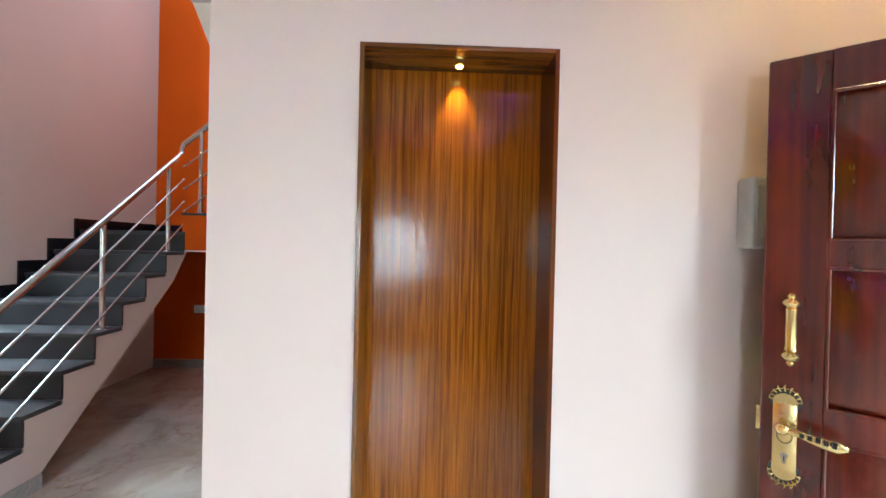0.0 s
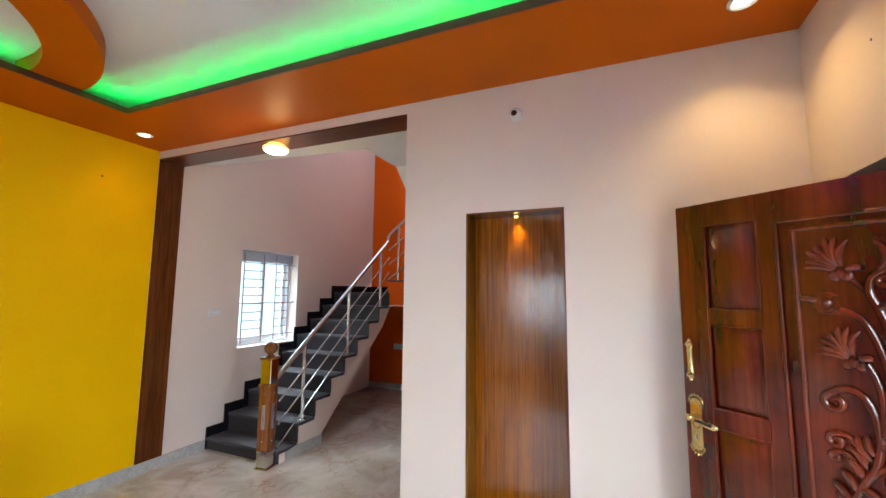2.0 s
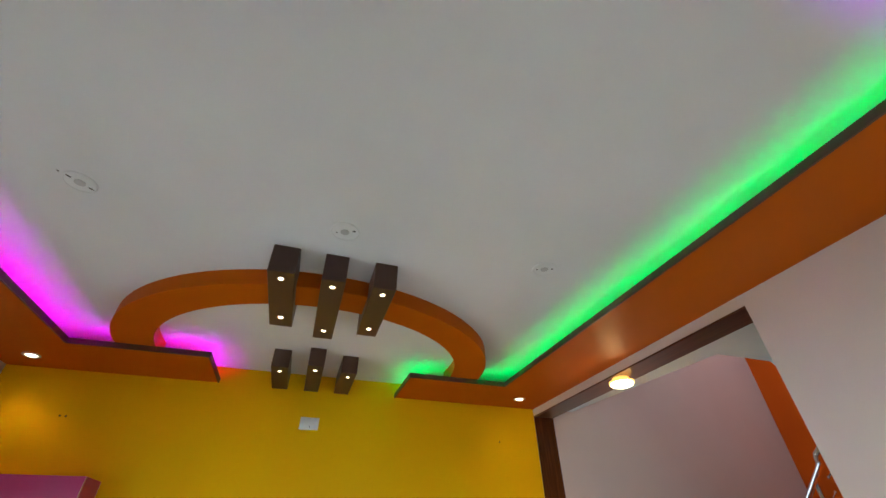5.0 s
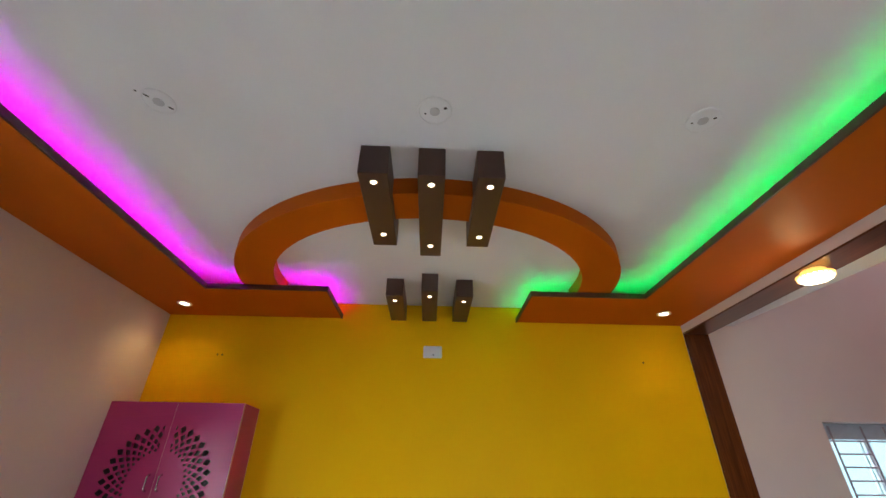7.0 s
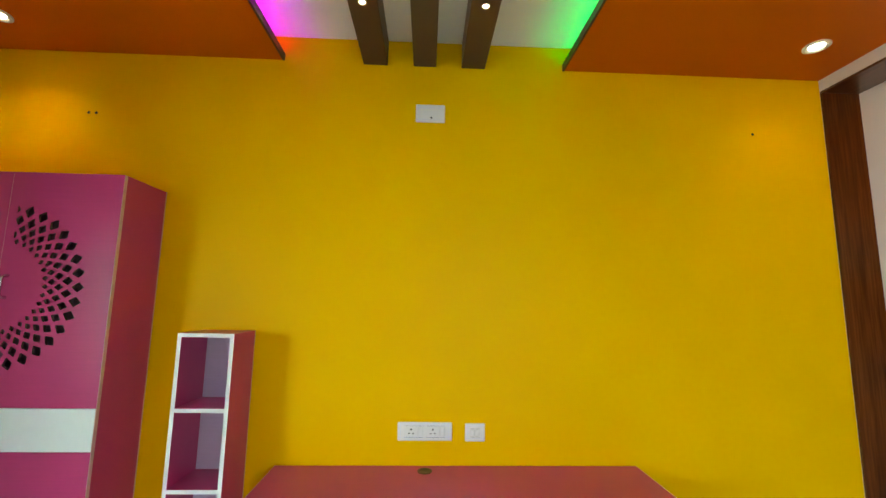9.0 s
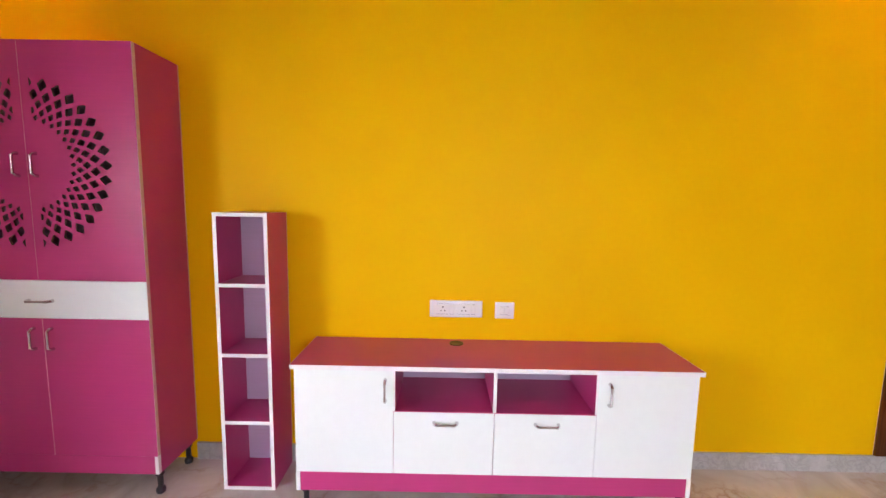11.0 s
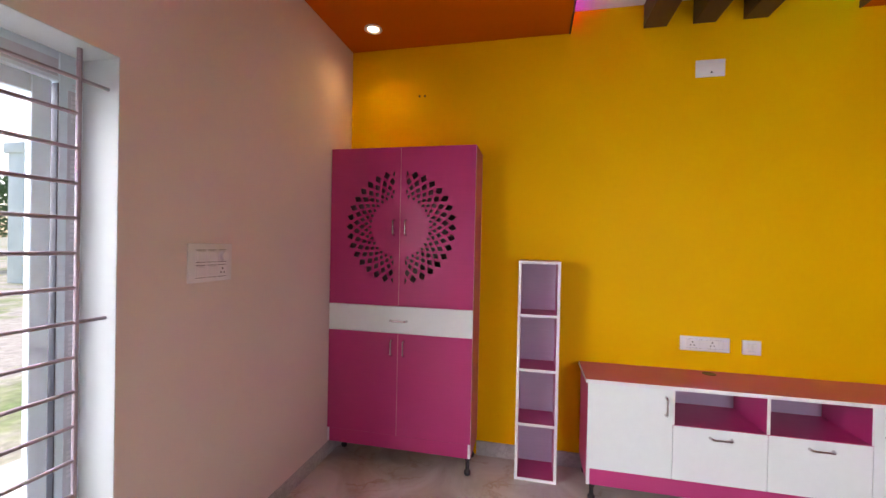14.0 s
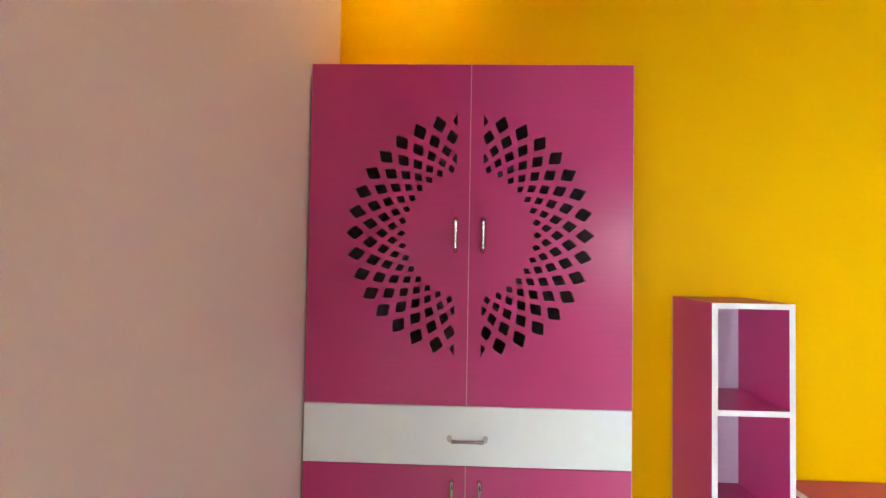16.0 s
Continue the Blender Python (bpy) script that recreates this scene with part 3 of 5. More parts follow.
def tree(x, y, h, r, seed):
    rnd = random.Random(seed)
    t = thing("tree", pose(x, y, -0.3), "distant green leafy tree beyond the yard", "tree", "distant trees")
    bm = B()
    sweep(bm, [(0, 0, 0), (0.1, 0.05, h * 0.3), (-0.05, 0.1, h * 0.6), (0, 0, h * 0.85)], [0.22, 0.16, 0.10, 0.04], 10)
    for k in range(7):
        a, z = k * 0.9, h * (0.35 + 0.07 * k)
        sweep(bm, [(0, 0, z), (0.5 * r * math.cos(a), 0.5 * r * math.sin(a), z + 0.5), (0.85 * r * math.cos(a), 0.85 * r * math.sin(a), z + 0.8)], [0.08, 0.05, 0.02], 6, 1.0, (0.3, 0.2, 0.9))
    part("trunk", bm, BARK, t)
    verts, faces = [], []
    for k in range(2600):
        a, b, q = rnd.uniform(0, 2 * math.pi), rnd.uniform(-1, 1), rnd.uniform(0.25, 1) ** 0.5
        bulge = 1 + 0.25 * math.sin(3 * a + seed) * math.cos(4 * b)
        c = Vector((r * q * bulge * math.cos(a) * math.cos(b), r * q * bulge * math.sin(a) * math.cos(b), h * 0.68 + h * 0.34 * q * math.sin(1.4 * b)))
        u = Vector((rnd.uniform(-1, 1), rnd.uniform(-1, 1), rnd.uniform(-1, 1))).normalized() * 0.16
        v = u.orthogonal().normalized() * 0.07
        n = len(verts)
        verts += [c - u, c + v, c + u, c - v]
        faces.append((n, n + 1, n + 2, n + 3))
    me = bpy.data.meshes.new("crown")
    me.from_pydata(verts, [], faces)
    me.materials.append(LEAF)
    ob = new("crown", me)
    ob.parent = t


for x, y, h, r, sd in ((-17.5, -29.0, 5.0, 2.6, 1), (-22.0, -33.0, 6.0, 3.0, 2), (-14.0, -34.0, 4.2, 2.4, 3), (-9.0, -36.0, 5.0, 2.6, 4)):
    tree(x, y, h, r, sd)

# ---- staircase in the hall ----
SXE = -2.345
YS = [1.80 + 0.248 * k for k in range(8)] + [3.795]
ZS = [0.118 + 0.187 * k for k in range(9)]
stair = thing("staircase", pose(0, 0, 0), "dark granite staircase with pale pink side, along the hall wall", "staircase")
prof = []
for k in range(9):
    prof += [(YS[k] + 0.02, (ZS[k - 1] if k else 0.033) - 0.033), (YS[k] + 0.02, ZS[k] - 0.033)]
prof += [(HALL - 0.001, ZS[8] - 0.033), (HALL - 0.001, 1.44), (3.85, 1.42), (3.66, 1.16), (2.42, 0.09), (2.42, 0.0)]
bm = B()
prism(bm, prof, 0, W + 0.001, SXE)
part("string", bm, PINK, stair, "pale pink plastered side")
bm = B()
prism(bm, [(YS[0] + 0.10, 0), (2.425, 0), (2.425, 0.09), (2.03, 0.10), (YS[0] + 0.10, 0.085)], 0, SXE, SXE + 0.008)
part("base_tile", bm, BASETILE, stair)
for k in range(9):
    d = (YS[k + 1] - YS[k] if k < 8 else HALL - YS[8]) + 0.005
    bm = B()
    box(bm, W + 0.002, SXE + 0.006, YS[k] - 0.008, YS[k] + d, ZS[k] - 0.032, ZS[k], 0.004, 2)
    part("tread", bm, GRANITE, stair)
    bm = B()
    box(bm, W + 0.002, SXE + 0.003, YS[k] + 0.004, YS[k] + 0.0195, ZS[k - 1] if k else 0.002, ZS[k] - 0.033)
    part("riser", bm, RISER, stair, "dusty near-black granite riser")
    bm = B()
    y0, y1 = YS[k] - 0.055, (YS[k + 1] - 0.055 if k < 8 else HALL - 0.016)
    if k == 0:
        y0 = YS[0] - 0.01
    z0 = 0.0 if k == 0 else ZS[k - 1] + 0.001
    prism(bm, [(y0, z0), (YS[k] + 0.003, z0), (YS[k] + 0.003, ZS[k] + 0.0005), (y1, ZS[k] + 0.0005), (y1, ZS[k] + 0.10), (y0, ZS[k] + 0.10)], 0, W + 0.0005, W + 0.013)
    part("wall_skirt", bm, BLACKGRANITE, stair, "black granite skirting")
bm = B()
box(bm, W + 0.015, SXE, HALL - 0.014, HALL - 0.001, ZS[8], ZS[8] + 0.10)
part("wall_skirt", bm, BLACKGRANITE, stair, "black granite skirting")

# second flight along the back wall
up = thing("upper_staircase", pose(0, 0, 0), "orange-sided upper stair flight with granite treads", "staircase")
XS = [-2.369 + 0.243 * k for k in range(4)]
prof = []
for k in range(4):
    prof += [(XS[k], ZS[8] + 0.180 * k - (0.0 if k == 0 else 0.022)), (XS[k], ZS[8] + 0.180 * (k + 1) - 0.022)]
prof += [(XS[3] + 0.19, ZS[8] + 0.698), (XS[3] + 0.19, ZS[8] + 0.42), (-2.10, 1.44), (-2.359, 1.44), (-2.359, ZS[8])]
bm = B()
prism(bm, prof, 1, 3.815, HALL - 0.001)
part("string", bm, DEEPORANGE, up, "orange painted side")
for k in range(4):
    bm = B()
    box(bm, XS[k] - 0.008, XS[k] + (0.248 if k < 3 else 0.185), 3.806, HALL - 0.002, ZS[8] + 0.180 * (k + 1) - 0.021, ZS[8] + 0.180 * (k + 1), 0.003, 1)
    part("tread", bm, GRANITE, up)
bm = B()
prism(bm, [(-2.355, 1.438), (-2.10, 1.438), (XS[3] + 0.18, ZS[8] + 0.415), (XS[3] + 0.18, ZS[8] + 0.40), (-2.09, 1.425), (-2.355, 1.425)], 1, 3.812, HALL - 0.002)
part("soffit", bm, WHITE, up, "white plastered underside")

# railing
RXR = -2.395
rail = thing("stair_railing", pose(0, 0, 0), "polished steel stair railing with three thin rails", "railing")


def hz(y):
    return 0.80 + 0.764 * (y - 1.80)


bm = B()
sweep(bm, [(RXR, 1.76, hz(1.76)), (RXR, 2.8, hz(2.8)), (RXR, 3.80, hz(3.80)), (RXR, 3.835, hz(3.835) + 0.01), (RXR, 3.842, 2.42), (RXR + 0.01, 3.845, 2.452), (RXR + 0.04, 3.845, 2.475), (-1.9, 3.845, 2.85), (-1.5, 3.845, 3.13)], 0.025, 16)
part("handrail", bm, STEEL, rail)
for py in (2.17, 2.925, 3.65):
    k = max(i for i in range(9) if YS[i] <= py)
    bm = B()
    rod(bm, (RXR, py, ZS[k]), (RXR, py, hz(py) - 0.02), 0.019, n=16)
    lathe(bm, ((0.042, 0.0), (0.042, 0.006), (0.03, 0.014), (0.02, 0.016)), 20, (RXR, py, ZS[k]))
    part("post", bm, STEEL, rail)
for off in (0.24, 0.455, 0.67):
    bm = B()
    sweep(bm, [(RXR + 0.022, 1.83, hz(1.83) - off), (RXR + 0.022, 3.83, hz(3.83) - off)], 0.0075, 10)
    ball(bm, (RXR + 0.022, 1.825, hz(1.825) - off), 0.014, 12)
    ball(bm, (RXR + 0.022, 3.835, hz(3.835) - off), 0.013, 12)
    part("thin_rail", bm, STEEL, rail)
    for py in (2.17, 2.925, 3.65, 2.55, 3.29):
        bm = B()
        ball(bm, (RXR + 0.022, py, hz(py) - off), 0.011, 10)
        part("clamp", bm, STEEL, rail)
for px in (-2.22, -1.65):
    k = max(i for i in range(4) if XS[i] <= px)
    zb = ZS[8] + 0.18 * (k + 1)
    bm = B()
    rod(bm, (px, 3.845, zb), (px, 3.845, 2.475 + 0.75 * (px + 2.37) - 0.02), 0.019, n=16)
    lathe(bm, ((0.042, 0.0), (0.042, 0.006), (0.02, 0.016)), 20, (px, 3.845, zb))
    part("post", bm, STEEL, rail)
for off in (0.24, 0.455, 0.67):
    bm = B()
    a, b = (-2.36, 3.825, 2.482 - off), (-1.5, 3.825, 2.482 + 0.75 * 0.86 - off)
    sweep(bm, [a, b], 0.0075, 10)
    ball(bm, a, 0.013, 12)
    part("thin_rail", bm, STEEL, rail)

newel = thing("newel_post", pose(-2.40, 1.71, 0, 0, 0, 8), "square brown wooden newel post with steel inlays and ball", "newel post")
bm = B()
box(bm, -0.056, 0.056, -0.056, 0.056, 0.0, 0.165, 0.004)
box(bm, -0.068, 0.068, -0.068, 0.068, 0.0, 0.014, 0.004)
part("steel_base", bm, CHROME, newel, "mirror steel base sleeve")
bm = B()
box(bm, -0.060, 0.060, -0.060, 0.060, 0.165, 0.74, 0.012, 2)
box(bm, -0.068, 0.068, -0.068, 0.068, 0.735, 0.765, 0.008, 2)
part("shaft", bm, NEWELWOOD, newel)
bm = B()
box(bm, -0.055, 0.055, -0.055, 0.055, 0.765, 0.985, 0.003, 1)
part("steel_sleeve", bm, CHROME, newel, "mirror steel sleeve")
bm = B()
box(bm, -0.070, 0.070, -0.070, 0.070, 0.985, 1.012, 0.008, 2)
lathe(bm, ((0.05, 1.012), (0.034, 1.022), (0.024, 1.032), (0.036, 1.040), (0.055, 1.062), (0.061, 1.088), (0.055, 1.116), (0.034, 1.138), (0.006, 1.147)), 24)
part("finial", bm, NEWELWOOD, newel, "turned wooden ball finial")
for ax in (0, 1):
    for sg in (-1, 1):
        bm = B()
        c = sg * 0.0605
        if ax:
            box(bm, -0.017, 0.017, min(c, c + sg * 0.003), max(c, c + sg * 0.003), 0.36, 0.58, 0.001, 1)
        else:
            box(bm, min(c, c + sg * 0.003), max(c, c + sg * 0.003), -0.017, 0.017, 0.36, 0.58, 0.001, 1)
        part("inlay", bm, CHROME, newel, "mirror steel inlay strip")
        for zz in (0.25, 0.68):
            bm = B()
            ball(bm, (0, c, zz) if ax else (c, 0, zz), 0.008, 10)
            part("stud", bm, CHROME, newel)

# hall window
win = thing("window_1", pose(W, (WY0 + WY1) / 2, WZ0), "white uPVC hall window behind a mauve-grey grille", "window", kind="structure")
hw, hh = (WY1 - WY0) / 2, WZ1 - WZ0


def ringbox(bm, x0, x1, y0, y1, z0, z1, w, r=0.003):
    box(bm, x0, x1, y0, y0 + w, z0, z1, r, 1)
    box(bm, x0, x1, y1 - w, y1, z0, z1, r, 1)
    box(bm, x0 + 0.001, x1 - 0.001, y0 + w, y1 - w, z0, z0 + w, r, 1)
    box(bm, x0 + 0.001, x1 - 0.001, y0 + w, y1 - w, z1 - w, z1, r, 1)
    return bm


bm = B()
ringbox(bm, -0.20, -0.13, -hw, hw, 0.0, hh, 0.045)
part("window_frame", bm, UPVC, win)
for y0, y1, dx in ((-hw + 0.045, 0.03, 0.0), (-0.03, hw - 0.045, -0.03)):
    bm = B()
    ringbox(bm, -0.165 + dx, -0.137 + dx, y0, y1, 0.046, hh - 0.046, 0.055)
    part("sash", bm, UPVC, win)
    bm = B()
    box(bm, -0.154 + dx, -0.149 + dx, y0 + 0.05, y1 - 0.05, 0.09, hh - 0.09)
    pane = part("pane", bm, GREENGLASS, win, "greenish window glass")
    pane.visible_shadow = False
bm = B()
box(bm, -0.129, -0.10, -hw + 0.002, hw - 0.002, hh - 0.13, hh - 0.002, 0.004, 1)
part("vent_box", bm, TAPE, win, "pale grey ventilator box at the head")
bm = B()
for z in (0.10, 0.50, 0.985):
    rod(bm, (-0.05, -hw, z), (-0.05, hw, z), 0.006, n=8)
for y in (-0.37, -0.08, 0.12, 0.34):
    rod(bm, (-0.05, y, 0.04), (-0.05, y, hh - 0.03), 0.007, n=8)
for k in range(10):
    z = 0.10 + 0.0983 * k
    rod(bm, (-0.05, -0.37, z), (-0.05, -0.08, z), 0.0068, n=8)
    rod(bm, (-0.05, 0.12, z), (-0.05, 0.34, z), 0.0068, n=8)
part("grille", bm, GRILLE, win, "mauve-grey steel grille")

# south window
# lining added over the pink wall; cool daylight is put into its colour
REVEAL_DAYLIT = paint("reveal with cool daylight tint", (0.53, 0.575, 0.58), 0.5, 0.03)
bm = B()
for x0, x1, z0, z1 in ((SX0 - 0.0005, SX0 + 0.003, SZ0 + 0.003, SZ1 - 0.003), (SX1 - 0.003, SX1 + 0.0005, SZ0 + 0.003, SZ1 - 0.003), (SX0, SX1, SZ0 - 0.0005, SZ0 + 0.003), (SX0, SX1, SZ1 - 0.003, SZ1 + 0.0005)):
    box(bm, x0, x1, S - 0.1545, S - 0.001, z0, z1)
structure("window_reveal", bm, REVEAL_DAYLIT, "lining of the window reveal with cool daylight put into its colour", "window reveal")
win = thing("window_2", pose(SX0, S, SZ0), "tall uPVC window behind mauve-grey bars", "window", kind="structure")
sw, sh = SX1 - SX0, SZ1 - SZ0
bm = B()
for x0, x1, z0, z1 in ((0.001, 0.075, 0.001, sh - 0.001), (sw - 0.075, sw - 0.001, 0.001, sh - 0.001), (0.075, sw - 0.075, 0.001, 0.07), (0.075, sw - 0.075, sh - 0.10, sh - 0.001)):
    box(bm, x0, x1, -0.225, -0.155, z0, z1, 0.003, 1)
frame_ob = part("window_frame", bm, FILM, win, "uPVC frame under pale blue film")
bm = B()
box(bm, 0.012, 0.050, -0.1548, -0.1536, 0.08, sh - 0.12)
box(bm, 0.08, sw - 0.08, -0.1548, -0.1536, sh - 0.085, sh - 0.03)
part("protective_tape", bm, TAPE, frame_ob, "grey protective tape left on the frame")
bm = B()
for k in range(8):
    z = 0.12 + 0.20 * k
    for j in range(6):
        box(bm, 0.022, 0.040, -0.1535, -0.1528, z + 0.016 * j, z + 0.016 * j + 0.010)
    box(bm, 0.024, 0.038, -0.1535, -0.1528, z + 0.115, z + 0.119)
    box(bm, 0.024, 0.038, -0.1535, -0.1528, z + 0.125, z + 0.129)
part("tape_print", bm, TAPEMARK, frame_ob)
bm = B()
box(bm, 0.0755, 0.0785, -0.19, -0.1555, 0.075, sh - 0.105)
part("gasket", bm, plain("grey rubber", (0.09, 0.10, 0.13), 0.5), frame_ob, "dark grey rubber gasket")
for x0, x1, dy in ((0.088, sw / 2 + 0.04, -0.005), (sw / 2 - 0.04, sw - 0.076, -0.036)):
    bm = B()
    y0, y1 = -0.187 + dy, -0.160 + dy
    for a, b, c, d in ((x0, x0 + 0.055, 0.072, sh - 0.102), (x1 - 0.055, x1, 0.072, sh - 0.102), (x0 + 0.055, x1 - 0.055, 0.072, 0.13), (x0 + 0.055, x1 - 0.055, sh - 0.16, sh - 0.102)):
        box(bm, a, b, y0, y1, c, d, 0.003, 1)
    part("sash", bm, FILM, win, "uPVC sash under pale blue film")
    bm = B()
    box(bm, x0 + 0.05, x1 - 0.05, y0 + 0.011, y0 + 0.016, 0.125, sh - 0.155)
    part("pane", bm, GLASS, win, "clear window glass").visible_shadow = False
bm = B()
gy, gx = -0.045, 0.093
rod(bm, (gx, gy, 0.03), (gx, gy, 1.735), 0.0075, n=8)
rod(bm, (sw - gx, gy, 0.03), (sw - gx, gy, 1.735), 0.0075, n=8)
rod(bm, (sw / 2, gy, 0.03), (sw / 2, gy, 1.735), 0.0075, n=8)
for k in range(15):
    z = 1.638 - 0.1105 * k
    full = k in (0, 7, 14)
    rod(bm, (0.0 if full else gx, gy, z), (sw if full else sw - gx, gy, z), 0.0065, n=8)
part("grille", bm, GRILLE, win, "mauve-grey enamelled steel bars")

# ---- main door ----
DW, DT = 1.18, 0.042
door = thing("door_1", pose(0.922, 0.988, 0.008, 0, 0, -40), "open dark red polished teak door with floral carving", "door", kind="structure")
DH = 2.05
cols = ((0.128, 0.342), (0.402, 0.776), (0.836, 1.05))
rows_small = ((1.56, 1.945), (1.125, 1.492), (0.69, 1.045), (0.25, 0.60))
bm = B()
box(bm, 0.004, DW - 0.004, 0.016, DT, 0.004, DH - 0.004)
part("core", bm, DOORWOOD, door)
bm = B()
for a, b in ((0, 0.128), (0.342, 0.402), (0.776, 0.836), (1.05, DW)):
    box(bm, a, b, 0, 0.02, 0, DH, 0.003, 1)
part("stiles", bm, DOORWOOD, door)
bm = B()
box(bm, 0.402, 0.776, 0.0005, 0.02, 0, 0.25)
box(bm, 0.402, 0.776, 0.0005, 0.02, 1.925, DH - 0.0005)
for a, b in (cols[0], cols[2]):
    zz = [0] + [v for r in rows_small[::-1] for v in r] + [DH - 0.0005]
    for z0, z1 in zip(zz[::2], zz[1::2]):
        box(bm, a, b, 0.0005, 0.02, z0, z1)
part("rails", bm, DOORWOOD, door)


def molding(bm, a, b, z0, z1, w=0.012, y=-0.004):
    for p, q in (((a, z0), (a, z1)), ((b, z0), (b, z1)), ((a, z0), (b, z0)), ((a, z1), (b, z1))):
        d = Vector((q[0] - p[0], 0, q[1] - p[1])).normalized() * w * 0.5
        sweep(bm, [Vector((p[0], 0.002, p[1])) - d, Vector((q[0], 0.002, q[1])) + d], w * 0.5, 10, 1.0, (0, -1, 0))
    return bm


def raised(bm, a, b, z0, z1, e=0.028):
    o = [bm.verts.new(p) for p in ((a, 0.0155, z0), (b, 0.0155, z0), (b, 0.0155, z1), (a, 0.0155, z1))]
    i1 = [bm.verts.new(p) for p in ((a + e * 0.45, 0.012, z0 + e * 0.45), (b - e * 0.45, 0.012, z0 + e * 0.45), (b - e * 0.45, 0.012, z1 - e * 0.45), (a + e * 0.45, 0.012, z1 - e * 0.45))]
    i = [bm.verts.new(p) for p in ((a + e, 0.003, z0 + e), (b - e, 0.003, z0 + e), (b - e, 0.003, z1 - e), (a + e, 0.003, z1 - e))]
    for s0, s1 in ((o, i1), (i1, i)):
        for k in range(4):
            bm.faces.new((s0[k], s0[(k + 1) % 4], s1[(k + 1) % 4], s1[k]))
    bm.faces.new(i)
    return bm


for a, b in (cols[0], cols[2]):
    for z0, z1 in rows_small:
        bm = B()
        raised(bm, a + 0.008, b - 0.008, z0 + 0.008, z1 - 0.008)
        pnl = part("panel", bm, DOORWOOD, door)
        bm = B()
        molding(bm, a + 0.003, b - 0.003, z0 + 0.003, z1 - 0.003, 0.010)
        part("panel_moulding", bm, DOORWOOD, pnl)
bm = B()
box(bm, 0.459, 0.742, 0.006, 0.0165, 0.30, 1.885)
center = part("carved_panel", bm, DOORWOOD, door)
bm = B()
molding(bm, 0.408, 0.770, 0.256, 1.919, 0.016)
molding(bm, 0.462, 0.739, 0.303, 1.882, 0.020)
part("panel_moulding", bm, DOORWOOD, center)


def vein(bm, pts, r0, r1, lift=0.0):
    """A carved tendril along (u, z) points, thick to thin, rounded and half sunk in the panel."""
    n = len(pts)
    fine = []
    for i in range(n - 1):
        p0, p1, p2, p3 = (Vector(pts[max(i - 1, 0)]), Vector(pts[i]), Vector(pts[i + 1]), Vector(pts[min(i + 2, n - 1)]))
        for j in range(5):
            s = j / 5
            fine.append(0.5 * ((2 * p1) + (p2 - p0) * s + (2 * p0 - 5 * p1 + 4 * p2 - p3) * s * s + (3 * p1 - p0 - 3 * p2 + p3) * s ** 3))
    fine.append(Vector(pts[-1]))
    m = len(fine)
    rad = [r0 + (r1 - r0) * k / (m - 1) for k in range(m)]
    sweep(bm, [(p[0], 0.003 - lift, p[1]) for p in fine], [1.5 * v for v in rad], 10, 1.15, (0, -1, 0))


def curl(bm, u, z, r, turn, start, r0=0.012):
    pts = []
    for k in range(13):
        a = radians(start) + turn * k * 0.62
        q = r * (1 - k / 15.5)
        pts.append((u + q * math.cos(a), z + q * math.sin(a)))
    vein(bm, pts, r0, r0 * 0.75, 0.003)
    ball(bm, (u, 0.002, z), r * 0.26, 10)


def frond(bm, base, tip, bend, r, hook=0.0):
    """A carved leaf finger from base to tip, bowed to one side, plump in the middle, its end rolled over."""
    b, t_ = Vector(base), Vector(tip)
    d = t_ - b
    side = Vector((-d.y, d.x))
    pts = []
    for k in range(9):
        q = k / 8
        p = b + d * q + side * (bend * math.sin(math.pi * q) + hook * max(0.0, q - 0.7) ** 2 * 6)
        pts.append((p.x, 0.004 - 0.006 * math.sin(math.pi * q * 0.8), p.y))
    sweep(bm, pts, [r * v for v in (0.5, 0.75, 0.95, 1.05, 1.05, 1.0, 0.95, 0.85, 0.4)], 8, 1.25, (0, -1, 0))


def blossom(bm, u, z, k, turn=0.0):
    """Half-open flower: long fingers fanned up and to the side, a calyx and one back leaf."""
    co, si = math.cos(turn), math.sin(turn)
    fan = ((-0.104, 0.030, -0.10), (-0.098, 0.055, -0.08), (-0.092, 0.088, -0.05), (-0.066, 0.112, 0.02), (-0.034, 0.138, 0.10), (-0.004, 0.138, 0.16), (0.028, 0.125, 0.20))
    for n, (du, dz, bend) in enumerate(fan):
        p, q = du * k, dz * k
        frond(bm, (u + 0.16 * p, z + 0.012 + 0.16 * q), (u + p * co - q * si, z + p * si + q * co), bend, 0.0125 * k, 0.05 if n > 3 else -0.03)
    frond(bm, (u + 0.012, z + 0.02), (u + 0.058 * k, z + 0.028 * k), 0.05, 0.016 * k)
    for du in (-0.017, 0.0, 0.017):
        ball(bm, (u + du, 0.003, z + 0.004 - abs(du) * 0.4), 0.020 * k, 12, 1.1)


bm = B()
blossom(bm, 0.595, 1.700, 1.0)
blossom(bm, 0.607, 1.390, 0.92)
blossom(bm, 0.640, 0.815, 0.85, -0.9)
blossom(bm, 0.620, 0.470, 0.85, 0.3)
# half-open rose bud with a leaf
for r, du in ((0.038, 0.0), (0.027, -0.006), (0.016, -0.010)):
    vein(bm, [(0.552 + du + r * math.cos(a * 0.7), 1.600 + r * math.sin(a * 0.7)) for a in range(1, 9)], 0.006, 0.006, 0.004 + 0.1 * (0.038 - r))
ball(bm, (0.545, 0.004, 1.600), 0.022, 12)
frond(bm, (0.535, 1.612), (0.470, 1.619), 0.05, 0.015)
